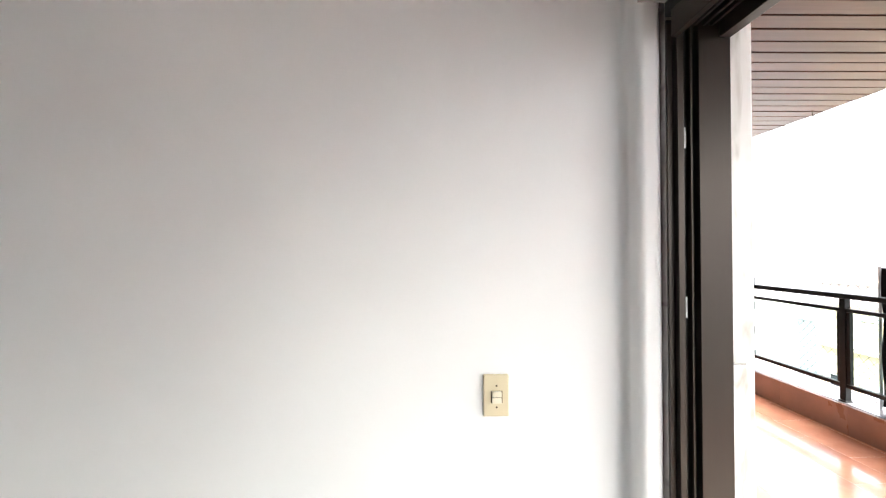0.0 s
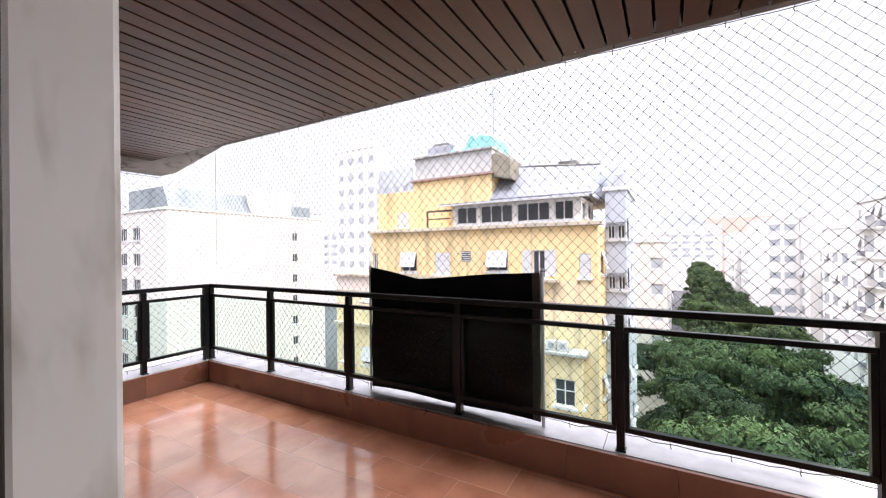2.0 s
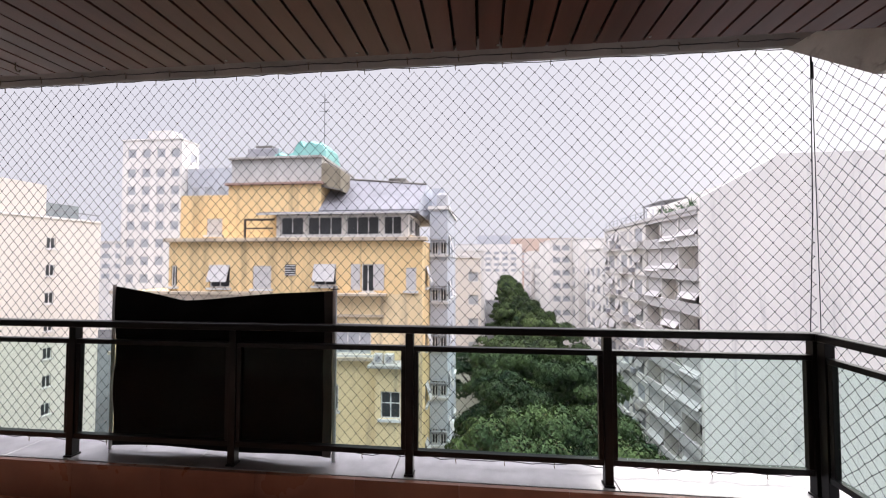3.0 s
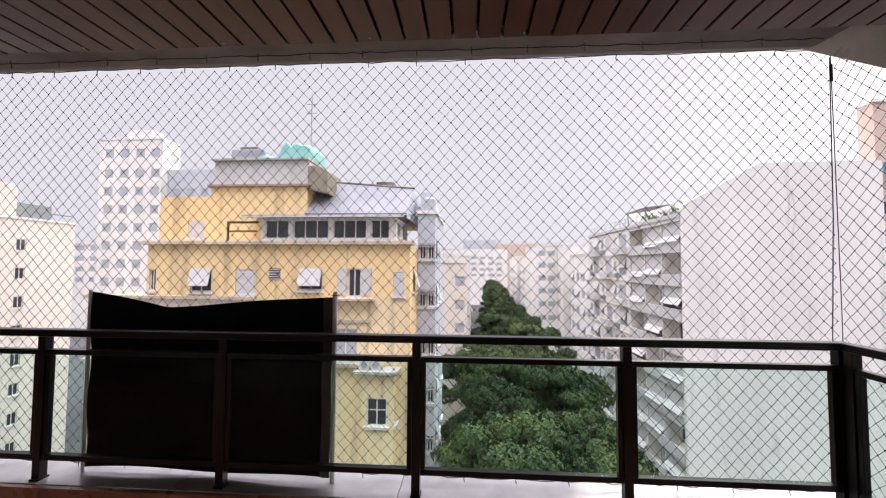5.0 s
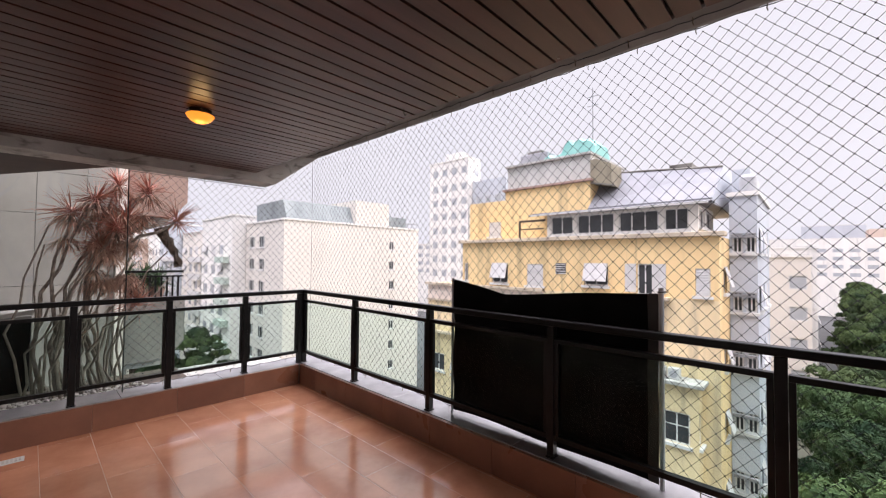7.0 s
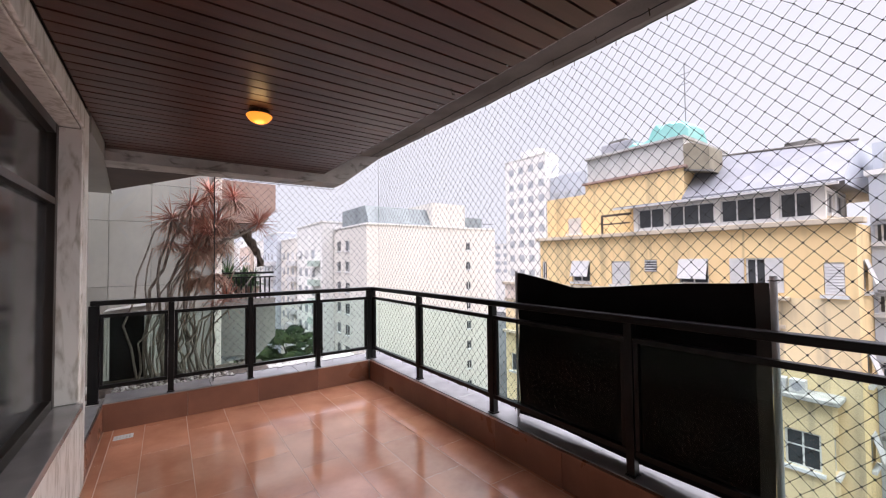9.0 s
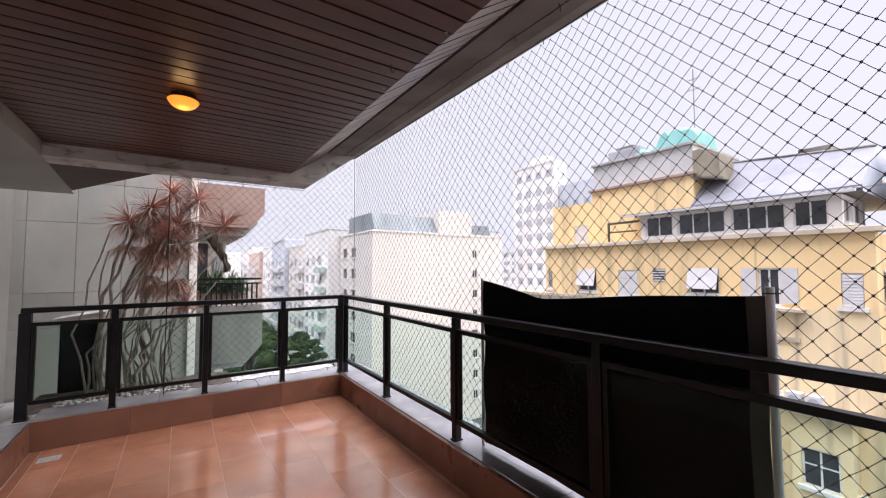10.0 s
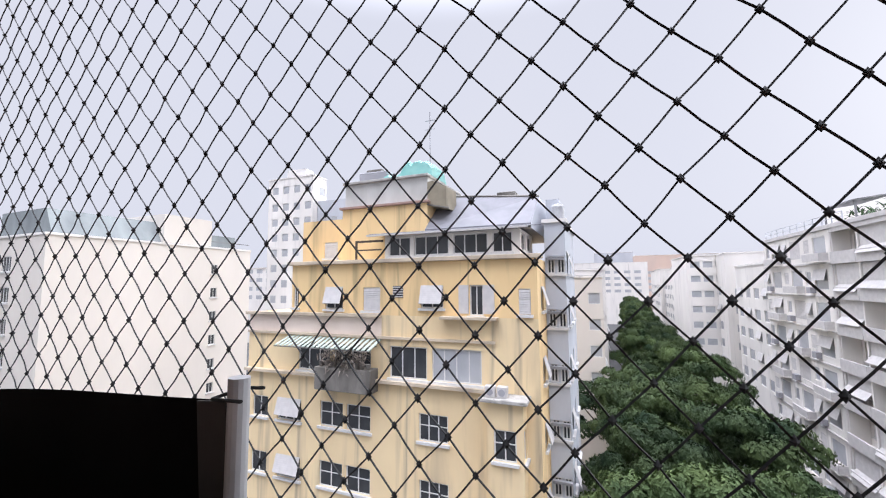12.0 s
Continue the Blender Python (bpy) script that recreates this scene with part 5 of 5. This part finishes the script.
for f in range(9):
    z = 3.1 - f * 3.0
    rw = random.Random(60 + f)
    # deep loggias beside the gable: slab, solid parapet, fins, back wall, drop awnings
    part("loggia_slab", box(WX + 0.41, LOGGIA_X, WY - 1.25, WY + 0.30, z - 0.16, z), OFFWHITE, wh)
    wins = [(0.5 + 3.55 * k, z + 0.75, 2.6, 1.6, ("plain", "shut", "plain")[(k + f) % 3]) for k in range(3)]
    facade(wh, (WX + 0.42, WY - 0.98, z), (1, 0, 0), (0, 1, 0), LOGGIA_X - WX - 0.42, z + 0.004, z + 2.836, wins, OFFWHITE, depth=0.2)
    for k in range(3):
        x = WX + 0.45 + 3.6 * k
        part("loggia_parapet", box(x, x + 3.56, WY + 0.304, WY + 0.46, z - 0.22, z + 0.82, bevel=0.02), SHUTTER, wh)
        part("loggia_fin", box(x + 3.40, x + 3.56, WY - 0.97, WY + 0.30, z + 0.004, z + 2.836), OFFWHITE, wh)
        drop = (k * 2 + f * 3) % 5
        if drop < 3:
            low = z + (1.35, 1.75, 1.05)[drop]
            y = WY + 0.20
            bm = prism([(y, z + 2.75), (y, low), (y + 0.42, low - 0.55), (y + 0.42, low - 0.59), (y - 0.04, low - 0.02), (y - 0.04, z + 2.75)], 0, x + 0.15, x + 3.3)
            part("awning", bm, SHUTTER, wh, "white canvas drop awning")
    # plainer street front further on
    part("string_course", box(LOGGIA_X, 62, WY + 0.36, WY + 0.50, z - 0.14, z), SHUTTER, wh)
    wins = []
    for k in range(3):
        a = 0.7 + 4.7 * k + rw.uniform(0, 0.4)
        wins += [(a, z + 0.55, 2.3, 1.85, ("plain", "shut", "awning", "plain")[(k + 2 * f) % 4]), (a + 3.0, z + 1.0, 1.0, 1.25, ("shut", "plain", "awning")[(2 * k + f) % 3])]
    facade(wh, (LOGGIA_X, WY + 0.35, z), (1, 0, 0), (0, 1, 0), 62 - LOGGIA_X, z + 0.004, z + 2.856, wins, OFFWHITE, depth=0.22)
    for k in range(3):
        x = LOGGIA_X + 0.5 + 4.7 * k
        if (k + f) % 2 == 0:
            part("balcony_slab", box(x, x + 3.1, WY + 0.36, WY + 1.05, z + 0.004, z + 0.13), OFFWHITE, wh)
            part("balcony_front", box(x, x + 3.1, WY + 0.93, WY + 1.05, z + 0.134, z + 0.82, bevel=0.02), SHUTTER, wh)
            part("balcony_cheek", box(x, x + 0.1, WY + 0.36, WY + 0.928, z + 0.134, z + 0.82), SHUTTER, wh)
        else:
            part("air_conditioner", box(x + 2.6, x + 3.4, WY + 0.36, WY + 0.80, z + 0.2, z + 0.75, bevel=0.02), ROOF_GREY, wh)
# roof terrace: canopy, its posts and the railing
part("terrace_canopy", prism([(WY - 3.2, 8.35), (WY - 0.4, 8.0), (WY - 0.4, 8.1), (WY - 3.2, 8.45)], 0, WX + 9.0, WX + 14.0), ROOF_DARK, wh, "dark terrace canopy")
for x in (WX + 9.2, WX + 13.8):
    part("canopy_post", box(x, x + 0.12, WY - 0.7, WY - 0.58, 6.354, 8.02), ROOF_DARK, wh)
for z in (6.75, 7.15):
    part("terrace_rail", box(WX + 9.0, WX + 25, WY + 0.32, WY + 0.38, z, z + 0.06), GREY_WALL, wh)
for k in range(11):
    x = WX + 9.0 + 1.6 * k
    part("rail_post", box(x, x + 0.06, WY + 0.31, WY + 0.39, 6.354, 7.14), GREY_WALL, wh)

# peach tower with small windows
pw = [(a, z, 1.5, 1.2, k) for a, k in ((0.4, "plain"), (4.6, "awning"), (8.5, "plain"), (12.4, "plain")) for z in (-18.0, -14.4, -10.9, -7.4, -4.0, -0.5, 2.9, 6.1)]
ph = block("peach_tower", "peach rendered tower with a white lower facade and small windows", 36.6, 38, -55, -33.5, 15.8, PEACH, {"w": pw}, OFFWHITE)
for y, z, mt in ((-35.6, 9.6, BLUE_AWNING), (-40.0, 9.4, TEAL)):
    part("awning", prism([(36.6, z + 1.0), (35.5, z + 0.5), (35.5, z), (36.6, z)], 1, y, y + 1.5), mt, ph, "small coloured window awning")
for k in range(6):
    ac = part("air_conditioner", box(36.15, 36.59, -39.4, -38.5, -12.0 + k * 3.5, -11.3 + k * 3.5), ROOF_GREY, ph)

# white house with a long blank party wall, and the row of facades behind it
lw = [(1.2 + 3.3 * k, z, 1.7, 1.5, "plain") for k in range(2) for z in (-15, -12, -9, -6, -3, 0, 3)]
lh = block("cream_apartment_house", "cream apartment house with a long blank party wall", 22.6, 45.0, 48, 60, 6.3, CREAM_WALL, {"w": lw, "s": [(16.4, z, 0.9, 1.25, "plain") for z in (-18, -15, -12, -9, -6, -3, 0, 3)]}, ROOF_DARK)
part("roof_storey", prism([(48.6, 6.56), (49.8, 9.0), (58, 9.0), (58, 6.56)], 0, 23.2, 33), SLATE, lh, "slate-grey sloping roof storey")
part("roof_storey", box(33, 39, 48.2, 58, 6.56, 9.9), CREAM_WALL, lh)
part("roof_rail", box(39.2, 45, 48.3, 48.4, 7.2, 7.3), ROOF_DARK, lh)
part("roof_storey", box(39.2, 44, 50, 58, 6.56, 8.3), SLATE, lh)
ROW = [(60.2, 74, 7.5, OFFWHITE), (74.2, 90, 6.0, CREAM_WALL), (90.2, 104, 7.8, GREY_WALL), (104.2, 122, 7.0, OFFWHITE), (122.2, 142, 6.2, PEACH), (142.2, 170, 8.5, OFFWHITE)]
for i, (y0, y1, z1, mt) in enumerate(ROW):
    n = int((y1 - y0) / 3.6)
    ww = grid([1.0 + 3.6 * k for k in range(n)], [-16, -13, -10, -7, -4, -1, 2], 2.0, 1.5, ("plain", "plain", "awning", "shut"), 40 + i)
    hs = block("row_apartment_house", "pale rendered apartment house in a street row", 20.8 + 0.9 * (i % 2), 40, y0, y1, z1, mt, {"w": ww}, ROOF_DARK, "street row of apartment houses")
    for z in (-11.2, -8.2, -5.2, -2.2, 0.8):
        part("balcony", box(19.9 + 0.9 * (i % 2), 20.79 + 0.9 * (i % 2), y0 + 1, y0 + 1 + 3.6 * (1 + i % 3), z, z + 0.9), GREEN_BAND if i == 0 else SHUTTER, hs)
# facing row on the other side of that side street
for i, (y0, y1, z1, mt) in enumerate([(70, 90, -3, OFFWHITE), (92, 120, 1.0, CREAM_WALL), (122, 165, 4.0, OFFWHITE)]):
    block("low_apartment_house", "low pale apartment house seen over the treetops", 2.5 - i, 9 - 0.3 * i, y0, y1, z1, mt, {"s": grid([1.0, 3.6], [-14, -11, -8, -5], 1.5, 1.4, ("plain", "awning"), 70 + i)}, ROOF_DARK, "low houses")

# tower and far blocks
tw = [(1.0 + 2.7 * k, z, 1.5, 1.5, "plain") for k in range(4) for z in (-5, -2, 1, 4, 7, 10, 13, 16, 19.4)]
tower = block("concrete_tower", "tall pale concrete tower with square windows", 62, 66, 51.6, 62.6, 22.4, OFFWHITE, {"w": tw, "s": [(2 + 3 * k, z, 1.5, 1.5, "plain") for k in range(1) for z in (4, 7, 10, 13, 16, 19)]}, ROOF_GREY)
facade(tower, (63.4, 51.58, GROUND_Z), (0, -1, 0), (-1, 0, 0), 8.0, GROUND_Z, 17.6, [(0.9 + 2.4 * k, z, 1.3, 1.4, "plain") for k in range(3) for z in (-2, 1, 4, 7, 10, 13)], GREY_WALL, name="wing")
part("wing_core", box(63.7, 70, 43.6, 51.58, GROUND_Z, 17.58), GREY_WALL, tower)
part("roof_cabin", box(62.6, 65, 54, 58.5, 22.66, 24.2), OFFWHITE, tower)
rnd = random.Random(77)
FAR = []
for k in range(9):
    FAR.append((52 + 17 * k, 66 + 17 * k, 0.9 + rnd.uniform(-0.4, 0.5), 16, rnd.uniform(1.5, 3.2) + 0.03 * k * 10, rnd.choice((CREAM_WALL, OFFWHITE, CREAM_WALL)), "s"))
for k in range(7):
    FAR.append((64 + 19 * k, 80 + 19 * k, -34, -18.5 + rnd.uniform(-0.8, 0.6), 4.0 + rnd.uniform(-0.5, 2.5), rnd.choice((OFFWHITE, PEACH, OFFWHITE)), "n"))
for i, (x0, x1, y0, y1, z1, mt, face) in enumerate(FAR):
    n = int((x1 - x0) / 3.4)
    ww = grid([0.8 + 3.4 * k for k in range(n)], [-13, -10, -7, -4, -1], 2.0, 1.5, ("plain", "plain", "awning"), 100 + i)
    block("street_apartment_house", "pale apartment house along the tree-lined street", x0, x1, y0, y1, z1, mt, {face: ww, "w": [(1.2 + 3 * k, z, 1.3, 1.3, "plain") for k in range(5) for z in (-10, -7, -4, -1)]}, ROOF_DARK, "houses along the street")
mw = [(0.6 + 2.0 * k, z, 1.6, 1.2, "plain") for k in range(3) for z in (-13, -10, -7, -4.2, -1.4, 1.4, 4.0)]
block("strip_window_house", "white house with dark strip windows", 88, 104, -20.4, -13.6, 6.2, OFFWHITE, {"w": mw}, ROOF_DARK)
for i, (x0, y0, y1, z1, mt) in enumerate([(235, -22, 26, 12, OFFWHITE), (260, -60, -18, 17, PEACH), (200, -75, -36, 13, OFFWHITE), (250, 30, 80, 13, OFFWHITE), (180, 40, 62, 9, CREAM_WALL), (150, 95, 130, 12, OFFWHITE), (120, 150, 190, 12, PEACH), (60, 200, 250, 12, OFFWHITE), (20, 230, 262, 9, OFFWHITE), (300, -20, 5, 22, GREY_WALL), (165, 168, 214, 11, CREAM_WALL), (120, 112, 140, 8, OFFWHITE)]):
    n = int((y1 - y0) / 5)
    block("far_apartment_block", "distant pale apartment block above the treetops", x0, x0 + 15, y0, y1, z1, mt, {"w": grid([1.5 + 5 * k for k in range(n)], [-4, -0.6, 2.8, 6.2], 3.2, 1.6, ("plain",), 200 + i)}, ROOF_GREY, "distant blocks")
# hills, their mist put into the blue-grey colour
bm = bmesh.new()
prev = None
for k in range(61):
    ang = radians(-30 + 2.4 * k)
    hgt = 34 + 26 * noise.noise((k * 0.16, 3.1, 0)) + 10 * noise.noise((k * 0.7, 1.0, 0))
    row = [bm.verts.new((math.cos(ang) * d, math.sin(ang) * d, z)) for d, z in ((880, GROUND_Z), (980, hgt), (1400, hgt * 0.6))]
    if prev:
        bm.faces.new((prev[0], row[0], row[1], prev[1]))
        bm.faces.new((prev[1], row[1], row[2], prev[2]))
    prev = row
structure("backdrop", bm, HILL, "wooded hills behind the town, mist put into their colour", "hills", smooth=True)


# ---- street trees ----
def crown_mesh(seed, domes, leaves):
    """Leaves on the upper shells of uneven flat domes in tiers, with dark gaps between them."""
    rnd = random.Random(seed)
    verts, faces, cs = [], [], []
    for k in range(domes):
        a, r = k * 2.4 + rnd.uniform(-0.5, 0.5), 4.1 * math.sqrt((k + 0.4) / domes)
        cs.append((Vector((r * math.cos(a), r * math.sin(a), 10.4 - 0.15 * r * r + rnd.uniform(-1.5, 0.9))), rnd.uniform(0.6, 1.45)))
    weights = [rad * rad for c, rad in cs]
    picks = rnd.choices(range(domes), weights, k=leaves)
    for k in picks:
        c, rad = cs[k]
        az, el = rnd.uniform(0, 6.283), math.asin(rnd.uniform(-0.3, 1.0))
        lump = 1 + 0.20 * math.sin(4 * az + 3 * k) * math.cos(3 * el + k) + 0.13 * math.sin(9 * az + 7 * el + k)
        d = Vector((math.cos(az) * math.cos(el), math.sin(az) * math.cos(el), math.sin(el)))
        p = c + Vector((d.x, d.y, d.z * 0.55)) * rad * lump * rnd.uniform(0.80, 1.06)
        s = rnd.uniform(0.08, 0.17)
        nrm = (d + Vector((rnd.gauss(0, 0.30), rnd.gauss(0, 0.30), rnd.gauss(0.1, 0.30)))).normalized()
        t = nrm.orthogonal().normalized()
        t = Matrix.Rotation(rnd.uniform(0, 6.283), 3, nrm) @ t
        b = nrm.cross(t) * s * 0.5
        i = len(verts)
        verts += [p - t * s, p + b, p + t * s - Vector((0, 0, s * 0.4)), p - b]
        faces.append((i, i + 1, i + 2, i + 3))
    me = bpy.data.meshes.new("crown")
    me.from_pydata([tuple(v) for v in verts], [], faces)
    me.materials.append(LEAF)
    return me, cs


def tree(seed):
    crown, cs = crown_mesh(seed, 26, 24000)
    t = thing("street_tree", (0, 0, 0), "tall leafy green street tree with a broad crown", "tree", "trees along the street")
    part("trunk", tube([(0, 0, 0), (0.1, 0, 3), (0, 0.15, 6.5)], 0.32, sides=9, r1=0.2), BARK, t, smooth=True)
    rnd = random.Random(seed)
    for c, rad in rnd.sample(cs, 9):
        part("limb", tube([(0, 0.1, 5.5 + rnd.random()), (c.x * 0.5, c.y * 0.5, c.z - 1.6), tuple(c)], 0.12, sides=6, r1=0.04), BARK, t)
    tagged(link_mesh("crown", crown, t), kind="stuff")
    return t


kinds = [tree(s) for s in (301, 302, 303)]
rnd = random.Random(31)
spots = []
for row, y in enumerate((-1.2, -6.4)):
    for k in range(17):
        x = 25 + 5.6 * k * (1 + 0.045 * k) + 2.5 * (row % 2) + rnd.uniform(-0.8, 0.8)
        spots.append((x, y + rnd.uniform(-0.6, 0.6) - (0.055, 0.022)[row] * (x - 25)))
spots += [(8.5, 70), (10.5, 63), (13, 78), (9.5, 86), (14, 95), (12.5, 110), (15, 55), (46.5, 0.6)]
for i, (x, y) in enumerate(spots):
    s = rnd.uniform(1.05, 1.28)
    m = Matrix.Translation((x, y, GROUND_Z)) @ Matrix.Rotation(rnd.uniform(0, 6.28), 4, "Z") @ Matrix.Diagonal((1.0, 1.0, s * 1.0, 1))
    if i < 3:
        kinds[i].matrix_basis = m
    else:
        c = copy_thing(kinds[i % 3], Matrix.Translation((x, y, GROUND_Z)) @ Matrix.Rotation(rnd.uniform(0, 6.28), 4, "Z"))
for ob in scene.objects:
    if ob.name.startswith("street_tree") and ob.parent is None:
        w = 1.0 if ob.location.x < 55 or ob.location.y > 20 else 0.8
        ob.scale = (w, w, random.uniform(1.06, 1.26) + (0.0016 * ob.location.x if ob.location.y < 20 else 0.0))

# ---- terracotta tiles, last ----
floor = thing("floor", (2.4, 2.4, -0.012), "glossy wet terracotta tiles with pale grout on the balcony floor", "floor", kind="structure")
part("grout_bed", box(FACE_X - 0.07, PAR_X + 0.011, -0.83, PAR_Y + 0.011, -0.0115, -0.0009), GROUT, floor)
TS = 0.308
tile_me = {}


def tile(w, d):
    key = (round(w, 3), round(d, 3))
    if key not in tile_me:
        tile_me[key] = mesh_of("tile", box(0, w, 0, d, -0.010, 0, bevel=0.0008), TERRACOTTA)
    return tile_me[key]


x = 1.436 - TS
cols = []
while x < PAR_X:
    cols.append((max(x, FACE_X + 0.004), min(x + TS, PAR_X + 0.008)))
    x += TS
cols.append((1.152, FACE_X + 0.001))
rnd = random.Random(8)
for i, (a, b) in enumerate(cols):
    y = -0.83 + 0.308 * (i % 2) - 2 * TS
    hi = PAR_Y + 0.008
    while y < hi:
        c, d = max(y, -0.826), min(y + 2 * TS, hi)
        if d - c > 0.03 and b - a > 0.02 and (b > FACE_X + 0.01 or c > 2.3):
            link_mesh("tile", tile(b - a - 0.003, d - c - 0.003), floor, Matrix.Translation((a + 0.0015, c + 0.0015, rnd.uniform(-0.0002, 0.0003))))
        y += 2 * TS
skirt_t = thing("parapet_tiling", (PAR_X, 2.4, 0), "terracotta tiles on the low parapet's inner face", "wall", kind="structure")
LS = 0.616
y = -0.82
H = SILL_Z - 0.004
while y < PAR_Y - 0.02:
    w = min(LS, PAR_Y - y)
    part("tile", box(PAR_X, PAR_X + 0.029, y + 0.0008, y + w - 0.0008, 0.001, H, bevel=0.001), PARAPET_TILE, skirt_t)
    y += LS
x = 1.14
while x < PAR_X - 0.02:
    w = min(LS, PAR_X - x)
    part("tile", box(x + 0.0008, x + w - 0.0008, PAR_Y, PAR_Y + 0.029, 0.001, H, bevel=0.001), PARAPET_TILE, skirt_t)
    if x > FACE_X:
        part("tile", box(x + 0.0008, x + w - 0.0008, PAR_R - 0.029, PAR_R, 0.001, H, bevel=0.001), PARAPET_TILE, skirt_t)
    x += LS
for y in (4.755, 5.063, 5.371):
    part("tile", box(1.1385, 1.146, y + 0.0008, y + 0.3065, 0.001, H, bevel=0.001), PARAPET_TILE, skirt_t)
